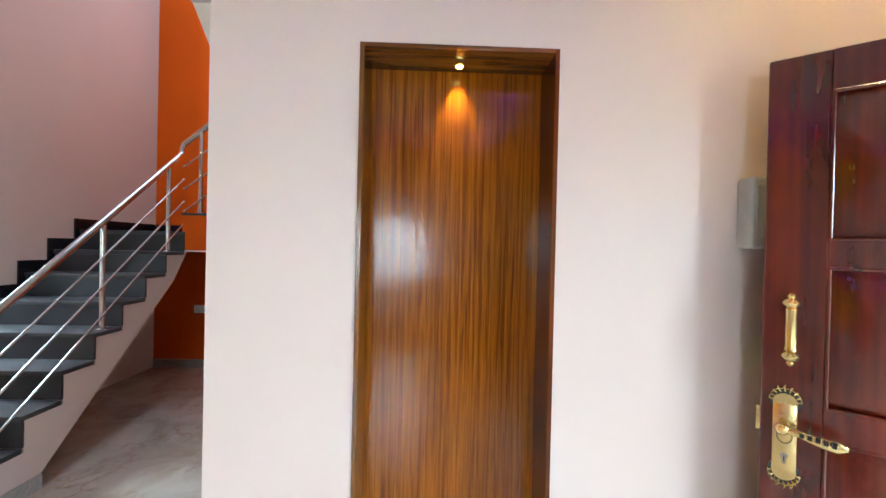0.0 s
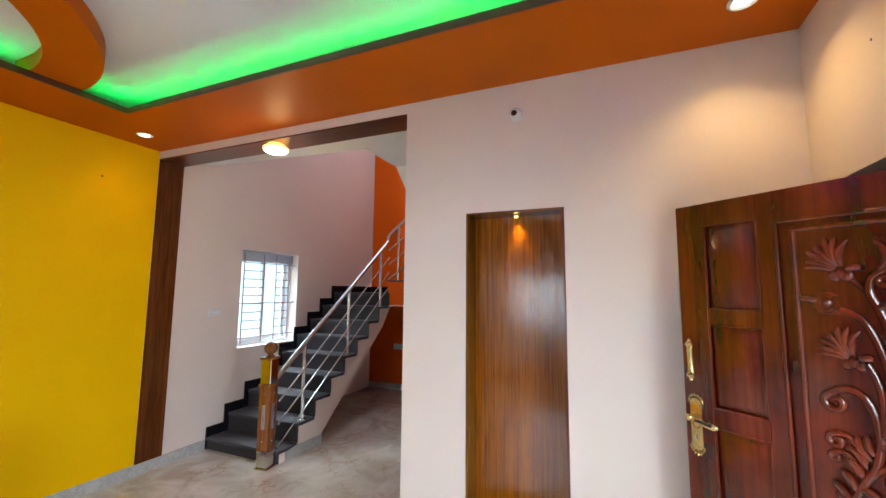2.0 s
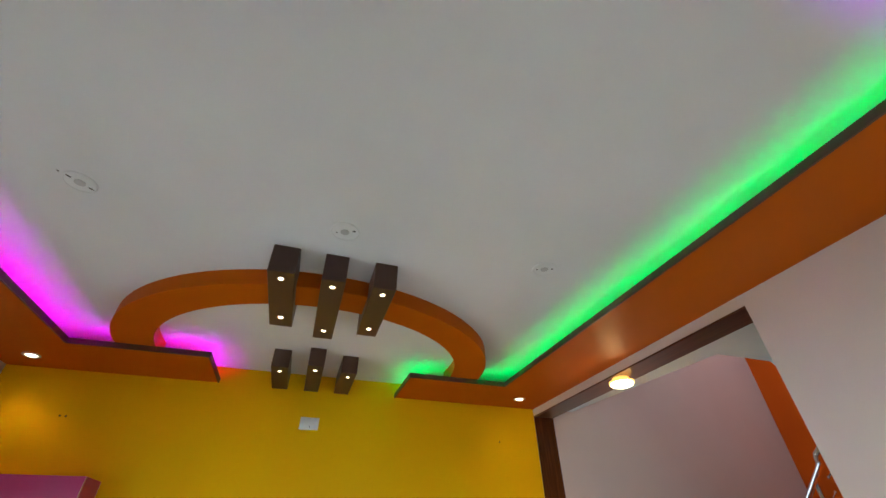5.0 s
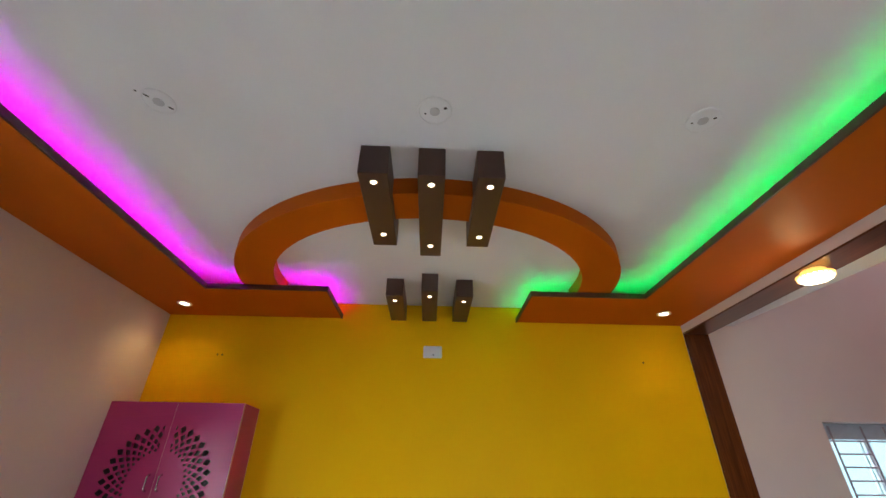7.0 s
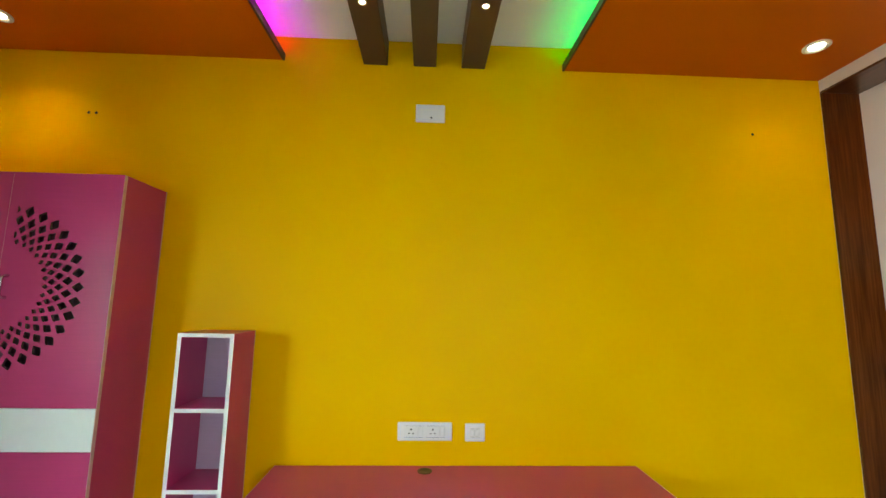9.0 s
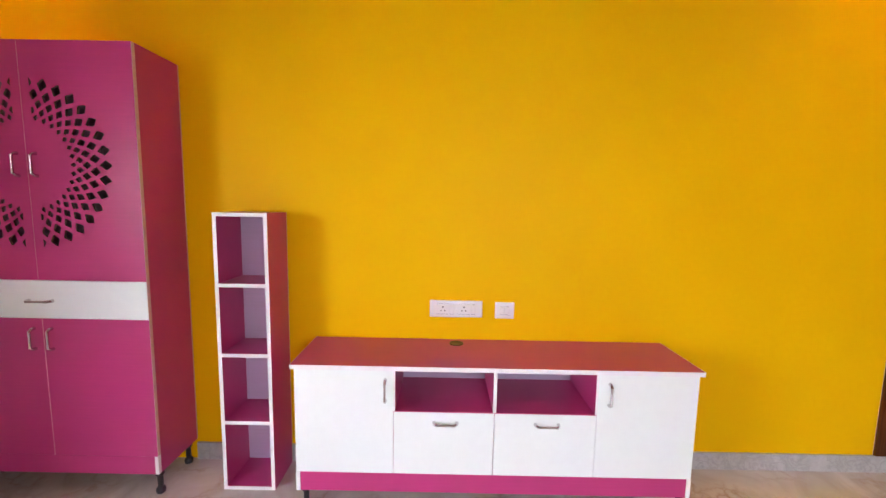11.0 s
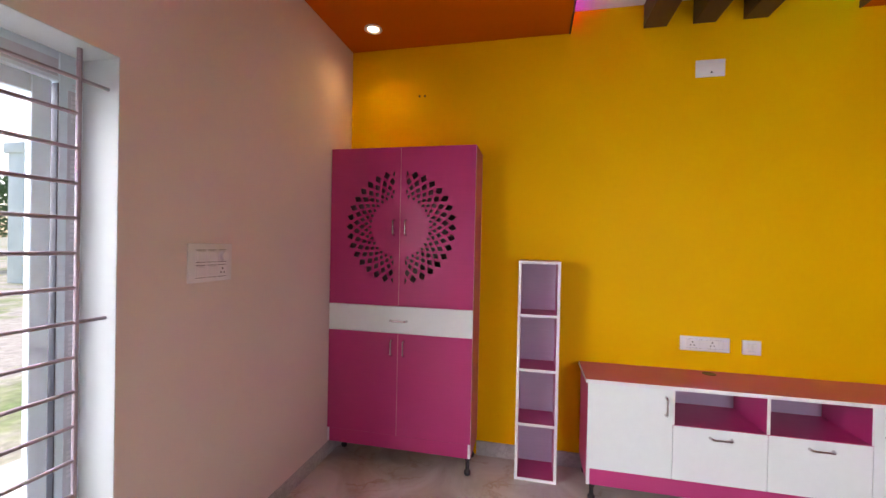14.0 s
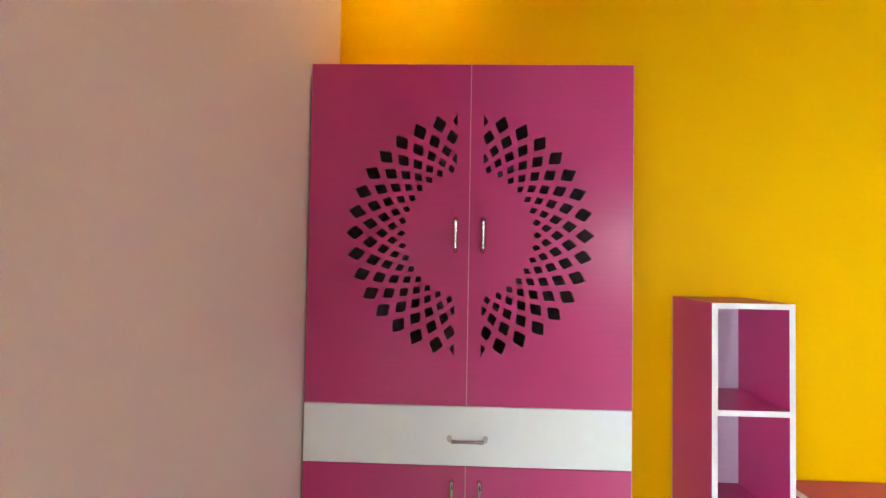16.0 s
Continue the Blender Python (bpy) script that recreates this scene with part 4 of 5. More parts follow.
# scrolls
curl(bm, 0.549, 1.250, 0.036, 1, 100, 0.010)
curl(bm, 0.543, 1.118, 0.026, 1, 80, 0.009)
curl(bm, 0.536, 1.062, 0.016, 1, 80, 0.008)
curl(bm, 0.690, 1.022, 0.042, -1, 60, 0.012)
curl(bm, 0.704, 1.682, 0.030, -1, 80, 0.010)
curl(bm, 0.690, 0.640, 0.036, -1, 60, 0.011)
curl(bm, 0.520, 0.560, 0.030, 1, 80, 0.010)
# stems rising from one point, and the main stem below
vein(bm, [(0.664, 1.165), (0.693, 1.281), (0.706, 1.39), (0.700, 1.514), (0.682, 1.585), (0.663, 1.64), (0.674, 1.69), (0.700, 1.712)], 0.009, 0.011)
vein(bm, [(0.662, 1.164), (0.687, 1.28), (0.691, 1.371), (0.669, 1.477), (0.635, 1.548), (0.585, 1.575)], 0.008, 0.010)
vein(bm, [(0.660, 1.164), (0.670, 1.276), (0.660, 1.347), (0.640, 1.395)], 0.008, 0.009)
vein(bm, [(0.651, 1.150), (0.650, 1.217), (0.628, 1.277), (0.592, 1.302), (0.557, 1.295), (0.524, 1.267)], 0.009, 0.011)
vein(bm, [(0.658, 1.16), (0.640, 1.066), (0.600, 0.986), (0.567, 0.906), (0.551, 0.801), (0.549, 0.697), (0.565, 0.56), (0.600, 0.43), (0.615, 0.34)], 0.010, 0.007)
vein(bm, [(0.590, 0.965), (0.630, 1.035), (0.675, 1.072), (0.720, 1.066), (0.735, 1.030)], 0.008, 0.011)
vein(bm, [(0.600, 1.10), (0.575, 1.138), (0.545, 1.143), (0.523, 1.122)], 0.006, 0.008)
vein(bm, [(0.596, 1.045), (0.570, 1.082), (0.535, 1.078)], 0.006, 0.008)
vein(bm, [(0.664, 1.632), (0.640, 1.662), (0.612, 1.695)], 0.006, 0.009)
for base, tip, bend in (((0.683, 1.705), (0.690, 1.815), -0.28), ((0.688, 1.705), (0.718, 1.812), -0.34), ((0.684, 1.575), (0.716, 1.590), 0.3)):
    frond(bm, base, tip, bend, 0.014, 0.06)
# fern fingers on both sides of the main stem
for base, tip, bend in (((0.640, 1.09), (0.624, 1.160), 0.10), ((0.629, 1.075), (0.600, 1.150), 0.10), ((0.613, 1.047), (0.578, 1.112), -0.14), ((0.600, 1.010), (0.572, 1.068), -0.16), ((0.582, 0.955), (0.549, 1.027), -0.12),
                        ((0.566, 0.913), (0.522, 0.980), -0.14), ((0.560, 0.885), (0.530, 0.945), -0.18), ((0.553, 0.831), (0.520, 0.880), -0.20), ((0.548, 0.760), (0.520, 0.765), -0.25), ((0.549, 0.69), (0.515, 0.71), -0.25), ((0.575, 0.53), (0.545, 0.575), -0.2),
                        ((0.587, 0.962), (0.645, 0.955), 0.30), ((0.555, 0.790), (0.608, 0.848), 0.30), ((0.552, 0.68), (0.61, 0.715), 0.3), ((0.565, 0.57), (0.62, 0.61), 0.3), ((0.59, 0.46), (0.545, 0.44), 0.3),
                        ((0.660, 1.120), (0.680, 1.134), 0.2), ((0.672, 1.105), (0.699, 1.122), 0.2), ((0.684, 1.090), (0.714, 1.100), 0.2)):
    frond(bm, base, tip, bend, 0.0135, 0.04)
part("carving", bm, DOORWOOD, center, "carved flowers, leaves and scrolls in relief")

bm = B()
half = ((0.004, 0.0), (0.009, 0.006), (0.008, 0.012), (0.017, 0.019), (0.020, 0.026), (0.016, 0.034), (0.010, 0.038), (0.014, 0.042), (0.0122, 0.047))
lathe(bm, half + tuple((q_, 0.190 - z) for q_, z in half[::-1]), 18, (0.058, -0.035, 1.232))
for z in (1.262, 1.392):
    rod(bm, (0.052, 0.0, z), (0.052, -0.032, z), 0.009, n=12)
part("pull_handle", bm, BRASS, door, "turned brass pull handle")
bm = B()
box(bm, 0.026, 0.078, -0.006, 0.0005, 0.945, 1.125, 0.003, 2)
for z in (0.945, 1.125):
    rod(bm, (0.052, 0.0005, z), (0.052, -0.0058, z), 0.026, n=28)
lock = part("lock_plate", bm, BRASS, door, "brass lock plate with rounded ends")
for z, up_ in ((1.130, 1), (0.940, -1)):
    bm = B()
    rod(bm, (0.052, 0.0004, z), (0.052, -0.0030, z), 0.0335, n=24)
    part("crown_ground", bm, DARK, lock, "blackened ground of the ornament")
    bm = B()
    for k in range(9):
        a = radians(4 + 21.5 * k)
        reach = 0.0335 + 0.0095 * math.sin(a) ** 3
        co, si = math.cos(a), up_ * math.sin(a)
        sweep(bm, [(0.052 + 0.025 * co, -0.003, z + 0.025 * si), (0.052 + (reach - 0.005) * co - 0.003 * si, -0.006, z + (reach - 0.005) * si), (0.052 + reach * co, -0.004, z + reach * si)], [0.0022, 0.0034, 0.0026], 6, 1.0, (0, -1, 0))
    arc = [(0.052 + 0.0335 * math.cos(radians(9 * k)), -0.003, z + up_ * 0.0335 * math.sin(radians(9 * k))) for k in range(21)]
    sweep(bm, arc, 0.0019, 6, 1.0, (0, -1, 0))
    part("crown", bm, BRASS, lock, "pierced brass leaf ornament")
bm = B()
rod(bm, (0.052, -0.0055, 0.985), (0.052, -0.0074, 0.985), 0.0085, n=16)
box(bm, 0.0475, 0.0565, -0.0074, -0.0055, 0.964, 0.985, 0.001, 1)
part("lock_cylinder", bm, plain("worn nickel", (0.42, 0.40, 0.34), 0.35, 1.0), lock, "worn nickel lock cylinder")
bm = B()
box(bm, 0.0508, 0.0532, -0.0079, -0.0072, 0.970, 0.986)
for k in range(16):
    a0 = 2 * math.pi * k / 16
    rod(bm, (0.052 + 0.016 * math.cos(a0), -0.0066, 1.038 + 0.020 * math.sin(a0)), (0.052 + 0.016 * math.cos(a0 + 0.4), -0.0066, 1.038 + 0.020 * math.sin(a0 + 0.4)), 0.0011, n=6)
part("engraving", bm, DARK, lock, "dark key slit and engraved oval")
bm = B()
rod(bm, (0.052, 0.0, 1.068), (0.052, -0.045, 1.068), 0.012, n=16)
ball(bm, (0.046, -0.047, 1.069), 0.0155, 14)
sweep(bm, [(0.04, -0.047, 1.070), (0.08, -0.052, 1.066), (0.115, -0.053, 1.058), (0.150, -0.050, 1.053), (0.168, -0.046, 1.052)], [0.011, 0.009, 0.012, 0.015, 0.006], 12, 0.5, (0, -1, 0))
lever = part("lever", bm, BRASS, lock, "brass lever handle")
bm = B()
for k in range(5):
    u = 0.078 + 0.015 * k
    rod(bm, (u, -0.060, 1.066 - 0.09 * (u - 0.078)), (u + 0.009, -0.0605, 1.065 - 0.09 * (u - 0.078)), 0.0058 + 0.0006 * k, n=8)
part("inlay", bm, DARK, lever, "blackened filigree inlay")
bm = B()
box(bm, 0.003 - 0.012, 0.0005, 0.012, 0.030, 1.035, 1.10)
part("latch", bm, BRASS, door, "brass latch plate")
bm = B()
box(bm, E + 0.28, E + 0.345, 0.17, 0.262, 0.0, EZ - 0.075, 0.004, 1)
box(bm, E + 0.28, E + 0.345, EY0 + 0.002, EY1 - 0.002, EZ - 0.075, EZ - 0.001, 0.004, 1)
structure("door_frame", bm, DOORWOOD, "dark teak door frame post and head", "door frame")
# unseen board added to close this gap and keep daylight off the wall
bm = B()
box(bm, E + 0.29, E + 0.335, 0.263, EY1 - 0.002, 0.0, EZ - 0.076, 0.003, 1)
structure("doorway_closure", bm, DOORWOOD, "unseen dark teak board added to close the doorway behind the open door", "door")

# ---- wall fittings ----
box_t = thing("meter_box", pose(1.045, N, 1.545), "grey plastic distribution box on the wall behind the door", "meter box")
bm = B()
box(bm, -0.112, 0.125, -0.062, 0, 0, 0.213, 0.012, 3)
part("case", bm, GREYPLASTIC, box_t)
bm = B()
box(bm, -0.100, 0.110, -0.067, -0.0625, 0.03, 0.185, 0.002, 1)
part("lid", bm, GREYPLASTIC, box_t)

cam_t = thing("wall_camera", pose(0.105, N, 2.732), "small white dome fitting with a dark lens", "wall sensor")
bm = B()
lathe(bm, ((0.042, 0), (0.042, 0.012), (0.036, 0.030), (0.022, 0.042)), 24)
bmesh.ops.rotate(bm, verts=bm.verts[:], cent=(0, 0, 0), matrix=Matrix.Rotation(radians(90), 3, "X"))
part("dome", bm, PLASTIC, cam_t)
bm = B()
ball(bm, (-0.004, -0.036, -0.002), 0.020, 14)
part("lens", bm, plain("dark red lens", (0.05, 0.008, 0.006), 0.2), cam_t, "dark reddish lens")

lamp_t = thing("ceiling_lamp", pose(-1.945, 1.20, 2.857), "round gold-rimmed crystal ceiling lamp, lit", "ceiling lamp")
bm = B()
lathe(bm, ((0.062, 0.0), (0.070, -0.006), (0.072, -0.018), (0.064, -0.024), (0.092, -0.028), (0.104, -0.034), (0.100, -0.041), (0.08, -0.043)), 36)
part("rim", bm, glow("glowing gold acrylic", (1.0, 0.52, 0.12), 0.8), lamp_t, "glowing gold rim")
bm = B()
lathe(bm, ((0.084, -0.037), (0.093, -0.050), (0.082, -0.066), (0.05, -0.076), (0.01, -0.079)), 36)
part("shade", bm, SHADE, lamp_t, "lit crystal bowl")
bm = B()
for k in range(20):
    a = 2 * math.pi * k / 20
    ball(bm, (0.093 * math.cos(a), 0.093 * math.sin(a), -0.048), 0.008, 8, 1.4)
part("crystal_beads", bm, glow("lit amber crystal", (1.0, 0.62, 0.22), 1.4), lamp_t, "amber glowing crystal beads")


SLOT = plain("shadowed slot", (0.06, 0.05, 0.05), 0.7)


def plate(name, m, w, h, label, modules=(), category="switch plate", slot=0.0011):
    """A wall plate in the x-z plane, its face to -y. modules: (x, z, width, height, kind)."""
    t = thing(name, m, label, category, "wall plates")
    bm = B()
    box(bm, -w / 2, w / 2, -0.010, 0, -h / 2, h / 2, 0.004, 2)
    body = part("cover", bm, PLASTIC, t)
    for x, z, mw, mh, kind in modules:
        bm = B()
        box(bm, x - mw / 2, x + mw / 2, -0.013, -0.0101, z - mh / 2, z + mh / 2, 0.0015, 1)
        if kind == "switch":
            box(bm, x - mw * 0.40, x + mw * 0.40, -0.0165, -0.0125, z - mh * 0.40, z + mh * 0.42, 0.002, 1)
        if kind == "dial":
            rod(bm, (x, -0.013, z), (x, -0.030, z), mw * 0.42, mw * 0.36, 24)
        mod = part(kind if kind != "blank" else "blank_module", bm, PLASTIC, t)
        # flat dark bars draw the shaded gaps above and below each module
        if kind != "hole":
            for zz in (z - mh / 2 - 0.0012, z + mh / 2 + 0.0012):
                bm = B()
                box(bm, x - mw * 0.47, x + mw * 0.47, -0.0104, -0.009, zz - slot, zz + slot)
                part("slot", bm, SLOT, mod, "dark bar drawn as the shaded gap beside the module")
        if kind == "socket":
            bm = B()
            for dx, dz, r in ((0, 0.20, 0.0045), (-0.19, -0.16, 0.0036), (0.19, -0.16, 0.0036)):
                rod(bm, (x + dx * mh, -0.0125, z + dz * mh), (x + dx * mh, -0.0136, z + dz * mh), r, n=10)
            part("pin_holes", bm, DARK, mod, "dark socket holes")
        if kind == "hole":
            bm = B()
            rod(bm, (x, -0.0125, z), (x, -0.0136, z), 0.006, n=10)
            part("wire_hole", bm, DARK, mod, "dark cable hole")
    return t


west = 90
plate("socket_plate", pose(W, -1.242, 0.894, 0, 0, west), 0.284, 0.092, "white double socket plate on the yellow wall", ((-0.071, 0, 0.070, 0.055, "socket"), (-0.021, 0, 0.024, 0.055, "switch"), (0.042, 0, 0.070, 0.055, "socket"), (0.092, 0, 0.024, 0.055, "switch")), "socket plate", 0.0004)
plate("socket_plate", pose(W, -0.980, 0.890, 0, 0, west), 0.104, 0.090, "small white outlet plate on the yellow wall", ((-0.013, 0, 0.024, 0.042, "switch"), (0.013, 0, 0.024, 0.042, "switch")), "socket plate", 0.0004)
plate("cover_plate", pose(W, -1.250, 2.639, 0, 0, west), 0.168, 0.108, "blank white plate high on the yellow wall", ((0.006, -0.028, 0.03, 0.03, "hole"),), "cover plate")
plate("switch_plate", pose(W, 1.795, 1.396, 0, 0, west), 0.16, 0.086, "white switch plate on the hall wall", ((-0.045, 0, 0.038, 0.05, "switch"), (0, 0, 0.038, 0.05, "switch"), (0.045, 0, 0.038, 0.05, "switch")))
plate("socket_plate", pose(-2.752, HALL, 0.708), 0.17, 0.094, "white socket plate on the orange wall", ((-0.035, 0, 0.055, 0.05, "socket"), (0.035, 0, 0.035, 0.05, "switch")), "socket plate")
plate("switch_plate", pose(-1.944, S, 1.389, 0, 0, 180), 0.242, 0.166, "white six-module switch plate with fan dial", ((-0.060, 0.029, 0.054, 0.050, "switch"), (0.0, 0.029, 0.054, 0.050, "switch"), (0.060, 0.029, 0.050, 0.050, "dial"), (-0.060, -0.0365, 0.054, 0.050, "switch"), (0.0, -0.0365, 0.054, 0.050, "switch"), (0.060, -0.0365, 0.050, 0.050, "socket")))
bm = B()
rod(bm, (E - 0.0015, 0.572, 2.552), (E + 0.004, 0.572, 2.552), 0.005, n=10)
tagged(finish("wall_plug", bm, DARK), "dark drilled wall plug in the pink wall", "wall plug", "wall plugs")
for hy, hz_ in ((-3.156, 2.579), (-3.115, 2.578), (0.667, 2.583)):
    bm = B()
    rod(bm, (W - 0.004, hy, hz_), (W + 0.0015, hy, hz_), 0.008, n=10)
    tagged(finish("wall_plug", bm, DARK), "dark drilled wall plug in the yellow wall", "wall plug", "wall plugs")

# ---- furniture ----


def bow(bm, c, length, axis, out):
    """A bow handle round c, along axis 1 (y) or 2 (z), standing out along +x."""
    c = Vector(c)
    d = Vector((0, 1, 0)) if axis == 1 else Vector((0, 0, 1))
    across = Vector((0, 0, 1)) if axis == 1 else Vector((0, 1, 0))
    o, h = Vector((1, 0, 0)), length / 2
    pts = [c - d * h - o * 0.001, c - d * h * 0.97 + o * out * 0.55, c - d * h * 0.80 + o * out, c - d * h * 0.4 + o * out, c + d * h * 0.4 + o * out, c + d * h * 0.80 + o * out, c + d * h * 0.97 + o * out * 0.55, c + d * h - o * 0.001]
    sweep(bm, pts, [0.0085, 0.0072, 0.0062, 0.0052, 0.0052, 0.0062, 0.0072, 0.0085], 12, 1.0, across)
    return bm


def leg(parent, x, y, h):
    bm = B()
    lathe(bm, ((0.020, h), (0.020, h - 0.02), (0.013, h - 0.025), (0.013, 0.035), (0.020, 0.028), (0.022, 0.018), (0.019, 0.004), (0.014, 0.0)), 16, (x, y, 0))
    part("leg", bm, DARK, parent, "black adjustable plastic leg")


# tall cabinet with pierced doors
CF, CB = -3.0, W + 0.006
CY_0, CY_1, CZ0, CZ1, CM = S + 0.006, -2.68, 0.12, 2.131, -3.182
cab = thing("cabinet", pose(0, 0, 0), "tall magenta cabinet with pierced round pattern and white drawer", "cabinet")
ct = 0.018
for y0 in (CY_0, CY_1 - ct):
    bm = B()
    box(bm, CB, CF - 0.019, y0, y0 + ct, CZ0, CZ1)
    side = part("side_panel", bm, MAGENTA, cab)
    bm = B()
    box(bm, CF - 0.019, CF - 0.0005, y0 + 0.0005, y0 + ct - 0.0005, CZ0, CZ0 + 0.095)
    part("edge_band", bm, WHITEEDGE, side, "white edge band")
    bm = B()
    box(bm, CF - 0.0188, CF - 0.001, y0 + ct - 0.002 if y0 > -3 else y0, y0 + ct - 0.0002 if y0 > -3 else y0 + 0.002, CZ0 + 0.096, CZ1 - 0.001)
    part("edge_band", bm, EDGE, side, "beige edge band")
    bm = B()
    box(bm, CB, CB + 0.006, (y0 + ct) if y0 > -3 else y0 - 0.0002, (y0 + ct + 0.0015) if y0 > -3 else y0, CZ0, CZ1)
    part("edge_band", bm, EDGE, side, "beige edge band")
for z0, nm in ((CZ0 + 0.085, "bottom_panel"), (0.975, "shelf"), (CZ1 - ct, "top_panel"), (1.06, "shelf")):
    bm = B()
    box(bm, CB + 0.004, CF - 0.020, CY_0 + ct + 0.0005, CY_1 - ct - 0.0005, z0, z0 + ct - 0.0005)
    part(nm, bm, MAGENTA, cab)
# back board coloured dark for the shade behind the pierced doors
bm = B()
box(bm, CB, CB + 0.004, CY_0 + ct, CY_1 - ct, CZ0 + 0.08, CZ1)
part("back_panel", bm, plain("back board coloured for inside shade", (0.17, 0.11, 0.14), 0.6), cab)
# side sheets added over the magenta, coloured dark as shade seen through the holes
HOLE_SHADE = plain("lining sheet coloured as shade", (0.14, 0.09, 0.12), 0.6)
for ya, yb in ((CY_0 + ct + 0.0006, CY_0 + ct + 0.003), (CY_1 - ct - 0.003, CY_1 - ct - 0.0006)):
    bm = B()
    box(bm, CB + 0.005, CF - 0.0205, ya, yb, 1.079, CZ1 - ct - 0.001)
    part("shade_lining", bm, HOLE_SHADE, cab, "dark sheet added as shade behind the holes")
bm = B()
box(bm, CF - 0.017, CF - 0.0004, CY_0 + ct, CY_1 - ct, CZ0, CZ0 + 0.0912)
part("kick_panel", bm, MAGENTA, cab)


def clip(poly, s, lim):
    """Keeps the part of a convex polygon where s * p >= lim."""
    res = []
    for (p0, q0), (p1, q1) in zip(poly, poly[1:] + poly[:1]):
        a, b = s * p0 - lim, s * p1 - lim
        if a >= 0:
            res.append((p0, q0))
        if a * b < 0:
            f = a / (a - b)
            res.append((p0 + (p1 - p0) * f, q0 + (q1 - q0) * f))
    return res


def holes(side):
    """The pierced pattern: five rings of rounded lozenges, cut off beside the seam."""
    found = []
    for j, (r, h) in enumerate(((0.355, 0.0240), (0.308, 0.0205), (0.270, 0.0172), (0.238, 0.0142), (0.210, 0.0116))):
        for k in range(34):
            a = 2 * math.pi * (k + 0.5 * (j % 2)) / 34
            cx, cz = r * math.cos(a), r * math.sin(a)
            poly = []
            for c in range(4):
                for f in (-0.11, 0.11):
                    b = a + math.pi / 2 * c
                    n = b + math.pi / 2
                    tip = 1 - abs(f)
                    e, g = (1.24, 0.98) if c % 2 == 0 else (0.98, 1.24)
                    poly.append((cx + h * (e * tip * math.cos(b) + g * f * math.cos(n)), cz + h * (e * tip * math.sin(b) + g * f * math.sin(n))))
            poly = clip(poly, side, 0.041)
            if len(poly) > 3 and max(p[0] * side for p in poly) > 0.044:
                found.append(poly)
    return found


def pierced(y0, y1, z0, z1, cy, cz, side, x0, x1):
    bm = B()
    loops = [[(y0, z0), (y1, z0), (y1, z1), (y0, z1)]] + [[(cy + p, cz + q_) for p, q_ in poly] for poly in holes(side)]
    edges = []
    for loop in loops:
        vs = [bm.verts.new((x1, p, q_)) for p, q_ in loop]
        edges += [bm.edges.new((vs[k], vs[(k + 1) % len(vs)])) for k in range(len(vs))]
    bmesh.ops.triangle_fill(bm, use_beauty=True, use_dissolve=False, edges=edges)
    g = bmesh.ops.extrude_face_region(bm, geom=bm.faces[:])["geom"]
    bmesh.ops.translate(bm, verts=[v for v in g if isinstance(v, bmesh.types.BMVert)], vec=(x0 - x1, 0, 0))
    return bm


gap = 0.0012
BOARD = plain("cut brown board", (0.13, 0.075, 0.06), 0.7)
ZD = (CZ0 + 0.092, 0.893, 1.072)
for side, y0, y1 in ((-1, CY_0 + 0.001, CM - gap), (1, CM + gap, CY_1 - 0.002)):
    d = part("door", pierced(y0, y1, ZD[2] + 0.002, CZ1, CM, 1.60, side, CF - 0.010, CF), MAGENTA, cab, "magenta door pierced with lozenges")
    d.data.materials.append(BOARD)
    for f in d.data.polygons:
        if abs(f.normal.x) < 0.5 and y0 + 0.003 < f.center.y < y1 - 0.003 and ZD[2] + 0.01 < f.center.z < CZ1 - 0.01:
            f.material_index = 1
    bm = B()
    bow(bm, (CF, CM + side * 0.042, 1.598), 0.098, 2, 0.026)
    part("handle", bm, CHROME, d, "chrome bow handle")
    bm = B()
    box(bm, CF - 0.018, CF, y0, y1, ZD[0], ZD[1] - 0.002, 0.001, 1)
    d = part("door", bm, MAGENTA, cab)
    bm = B()
    bow(bm, (CF, CM + side * 0.042, 0.795), 0.098, 2, 0.026)
    part("handle", bm, CHROME, d, "chrome bow handle")
bm = B()
box(bm, CF - 0.018, CF + 0.001, CY_0 + 0.001, CY_1 - 0.002, ZD[1], ZD[2], 0.001, 1)
d = part("drawer", bm, WHITELAM, cab, "white drawer front")
bm = B()
bow(bm, (CF + 0.001, CM + 0.004, 0.977), 0.110, 1, 0.026)
part("handle", bm, CHROME, d, "chrome bow handle")
bm = B()
box(bm, CF - 0.016, CF - 0.0008, CM - gap, CM + gap, ZD[2] + 0.002, CZ1 - 0.003)
box(bm, CF - 0.016, CF - 0.0008, CM - gap, CM + gap, ZD[0], ZD[1] - 0.003)
part("door_seam", bm, EDGE, cab, "beige edge band between doors")
for x, y in ((CF - 0.17, CY_0 + 0.05), (CF - 0.035, CY_1 - 0.022), (CB + 0.04, CY_0 + 0.05), (CB + 0.04, CY_1 - 0.03)):
    leg(cab, x, y, CZ0)

# narrow open shelf
HF, HB, HY0, HY1, HT = -3.065, W + 0.014, -2.403, -2.144, 1.398
sh_ = thing("open_shelf", pose(0, 0, 0), "narrow magenta open shelf with white edges and four compartments", "shelf")
t_ = 0.018
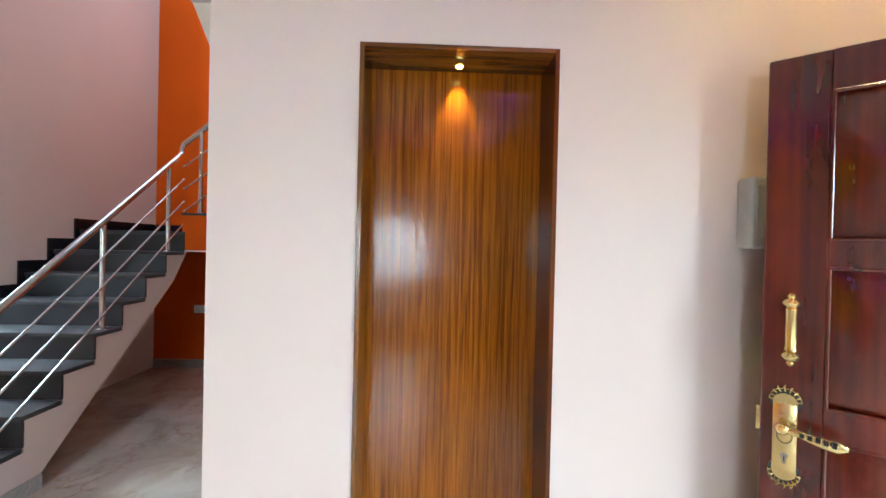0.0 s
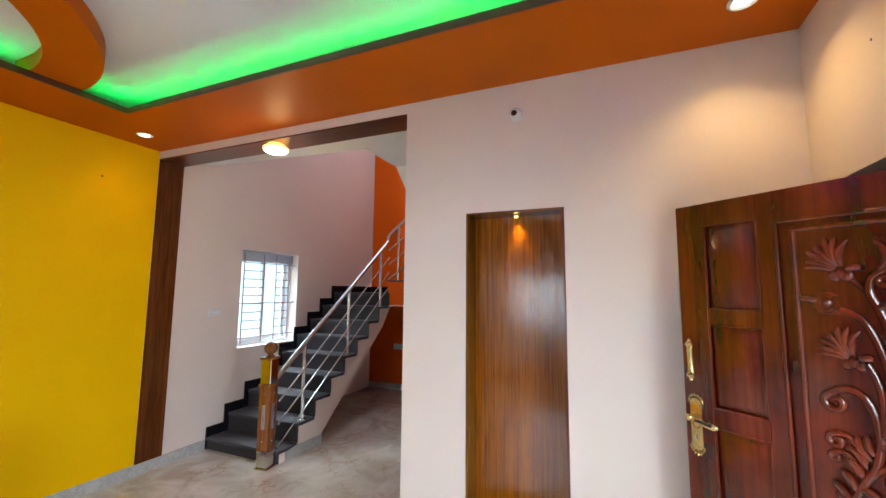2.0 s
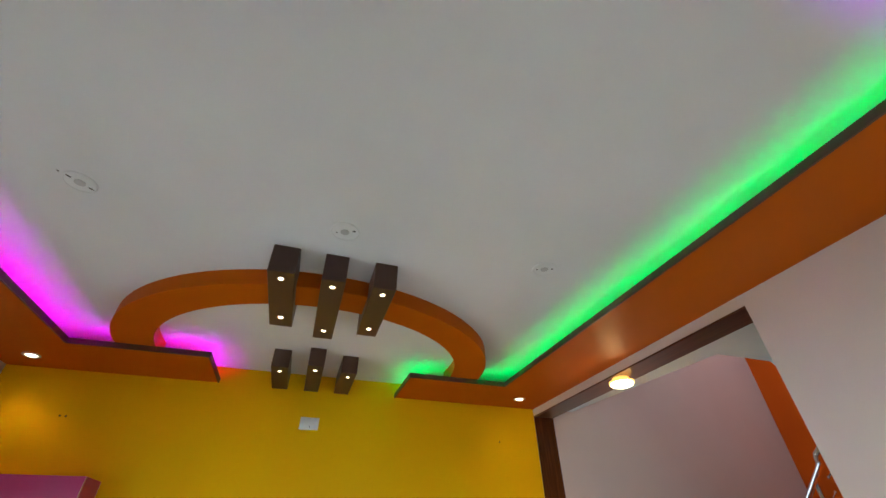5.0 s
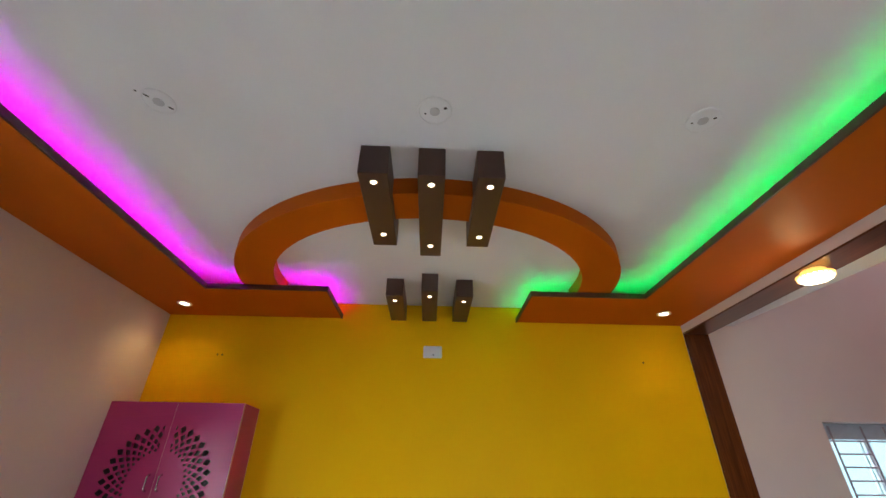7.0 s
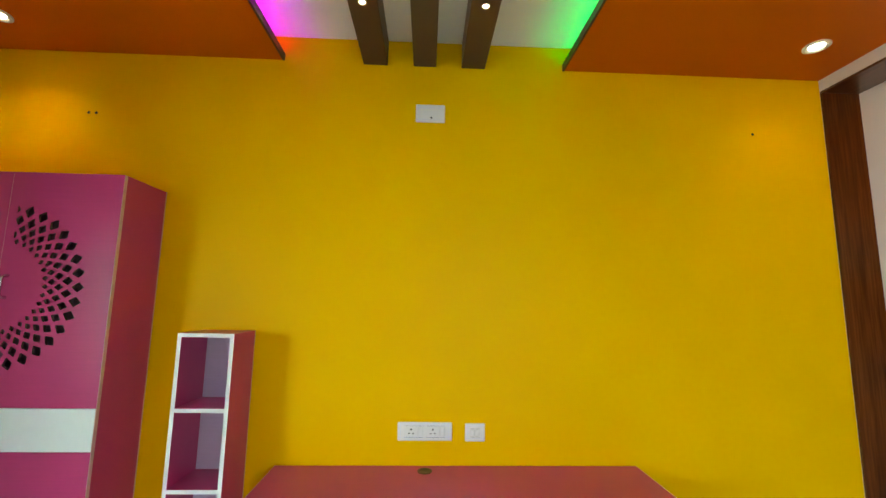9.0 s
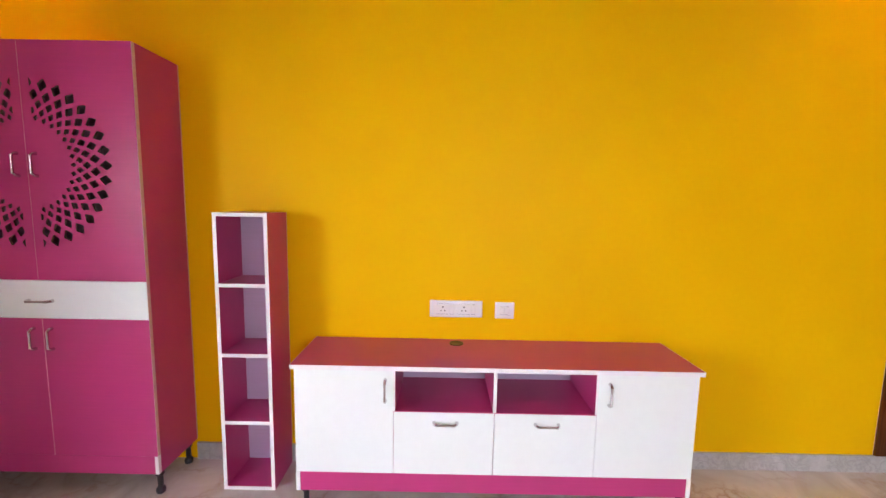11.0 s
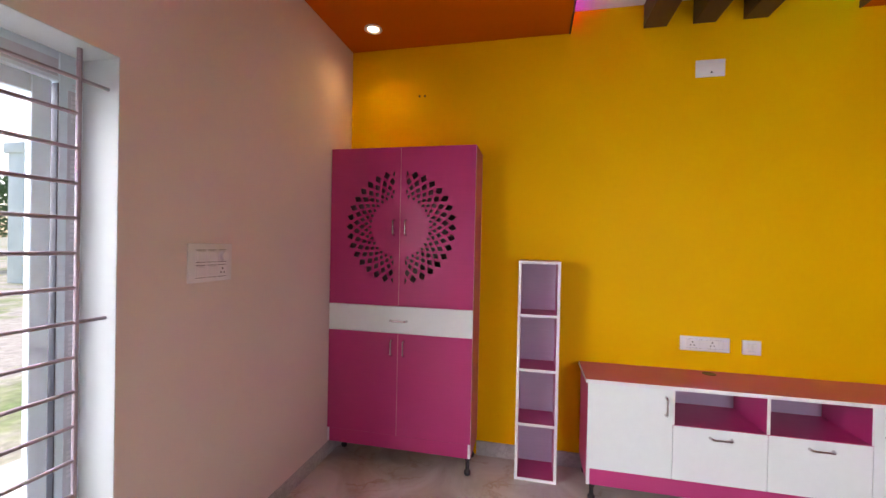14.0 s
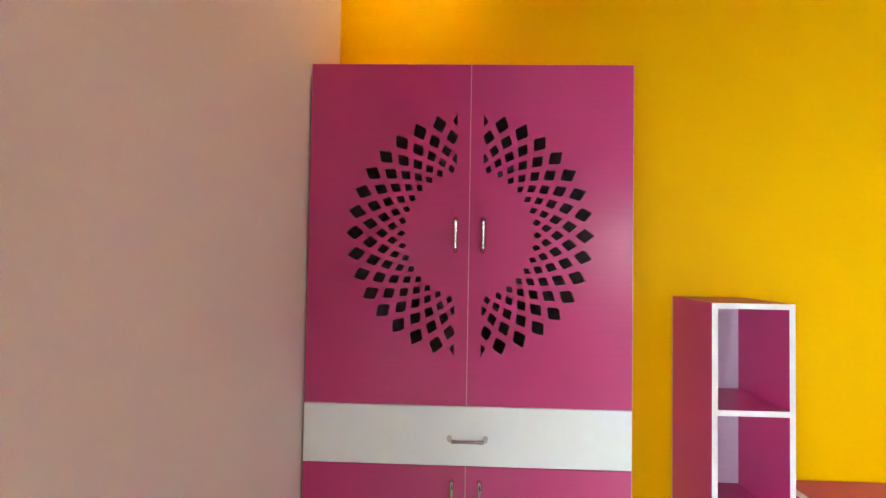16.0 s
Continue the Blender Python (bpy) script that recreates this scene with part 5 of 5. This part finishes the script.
for y0 in (HY0, HY1 - t_):
    bm = B()
    box(bm, HB, HF - 0.001, y0, y0 + t_, 0.0, HT - 0.0005)
    side = part("side_panel", bm, MAGENTA, sh_)
    bm = B()
    box(bm, HF - 0.0008, HF, y0, y0 + t_, 0.0, HT)
    part("edge_band", bm, WHITEEDGE, side, "white edge band")
    bm = B()
    ye = y0 + t_ if y0 > -2.3 else y0 - 0.0012
    box(bm, HB, HB + 0.005, ye, ye + 0.0012, 0.0, HT)
    part("edge_band", bm, EDGE, side, "beige edge band")
for k, z in enumerate((0.0, 0.348, 0.695, 1.042, HT - t_)):
    bm = B()
    box(bm, HB + 0.003, HF - 0.001, HY0 + t_, HY1 - t_, z, z + t_)
    s = part("top_panel" if k == 4 else "shelf_board", bm, MAGENTA, sh_)
    bm = B()
    box(bm, HF - 0.0008, HF - 0.0001, HY0 + t_, HY1 - t_, z, z + t_)
    part("edge_band", bm, WHITEEDGE, s, "white edge band")
bm = B()
box(bm, HB + 0.0005, HB + 0.0028, HY0 + t_, HY1 - t_, 0.002, HT - 0.002)
part("back_panel", bm, LILAC, sh_, "pale lilac back board")

# low television unit
TF, TB, UY0, UY1, UT = -2.93, W + 0.014, -1.985, -0.143, 0.726
tv = thing("tv_unit", pose(0, 0, 0), "low white tv unit with magenta top, plinth and two open bays", "tv unit")
bm = B()
box(bm, TB - 0.008, TF + 0.012, UY0 - 0.013, UY1 + 0.013, UT - 0.020, UT - 0.0008)
top_ = part("top", bm, MAGENTA, tv, "magenta laminate top")
bm = B()
box(bm, TF + 0.012, TF + 0.0135, UY0 - 0.014, UY1 + 0.014, UT - 0.021, UT)
for ya in (UY0 - 0.0142, UY1 + 0.013):
    box(bm, TB - 0.008, TF + 0.012, ya, ya + 0.0012, UT - 0.021, UT)
part("edge_band", bm, WHITEEDGE, top_, "white edge band")
bm = B()
lathe(bm, ((0.037, UT - 0.002), (0.037, UT + 0.002), (0.031, UT + 0.0035), (0.027, UT + 0.002)), 24, (W + 0.075, -1.238, 0))
part("cable_grommet", bm, plain("brown grommet", (0.06, 0.04, 0.02), 0.4), top_, "dark brown cable grommet")
UB = (UY0, -1.531, -1.067, -0.600, UY1)
ZN = 0.508
ZTOP = UT - 0.021
for y in (UY0, UY1 - ct):
    bm = B()
    box(bm, TB, TF - 0.019, y, y + ct, 0.108, ZTOP)
    s = part("side_panel", bm, MAGENTA, tv)
    bm = B()
    box(bm, TF - 0.019, TF, y, y + ct, 0.108, 0.2)
    part("edge_band", bm, WHITEEDGE, s, "white edge band")
for y in UB[1:4]:
    bm = B()
    box(bm, TB, TF - 0.002, y - 0.008, y + 0.008, ZN, ZTOP)
    s = part("divider", bm, MAGENTA, tv)
    bm = B()
    box(bm, TF - 0.0018, TF - 0.0002, y - 0.008, y + 0.008, ZN, ZTOP)
    part("edge_band", bm, WHITEEDGE, s, "white edge band")
bm = B()
box(bm, TB, TF - 0.002, UB[1], UB[3], ZN - 0.016, ZN)
part("bay_floor", bm, MAGENTA, tv)
bm = B()
box(bm, TB, TF - 0.020, UY0 + ct, UY1 - ct, 0.2, 0.216)
part("bottom_panel", bm, MAGENTA, tv)
bm = B()
box(bm, TB - 0.004, TB - 0.0005, UY0 + ct, UY1 - ct, 0.2, ZTOP)
part("back_panel", bm, LILAC, tv)
bm = B()
box(bm, TF - 0.016, TF - 0.003, UY0 + ct + 0.001, UY1 - ct - 0.001, 0.108, 0.2)
part("plinth", bm, MAGENTA, tv, "magenta plinth board")
for y0, y1, hy in ((UB[0], UB[1], UB[1] - 0.037), (UB[3], UB[4], UB[3] + 0.053)):
    bm = B()
    box(bm, TF - 0.018, TF, y0 + 0.001, y1 - 0.0015, 0.202, ZTOP - 0.001, 0.001, 1)
    d = part("door", bm, WHITELAM, tv, "white laminate door")
    bm = B()
    bow(bm, (TF, hy, 0.607), 0.10, 2, 0.026)
    part("handle", bm, CHROME, d, "chrome bow handle")
for y0, y1 in ((UB[1], UB[2]), (UB[2], UB[3])):
    bm = B()
    box(bm, TF - 0.018, TF, y0 + 0.0015, y1 - 0.0015, 0.202, ZN - 0.003, 0.001, 1)
    d = part("drawer", bm, WHITELAM, tv, "white laminate drop front")
    bm = B()
    bow(bm, (TF, (y0 + y1) / 2 + 0.008, 0.457), 0.105, 1, 0.026)
    part("handle", bm, CHROME, d, "chrome bow handle")
for x in (TF - 0.035, TB + 0.04):
    for y in (UY0 + 0.035, UY1 - 0.03):
        leg(tv, x, y, 0.108)
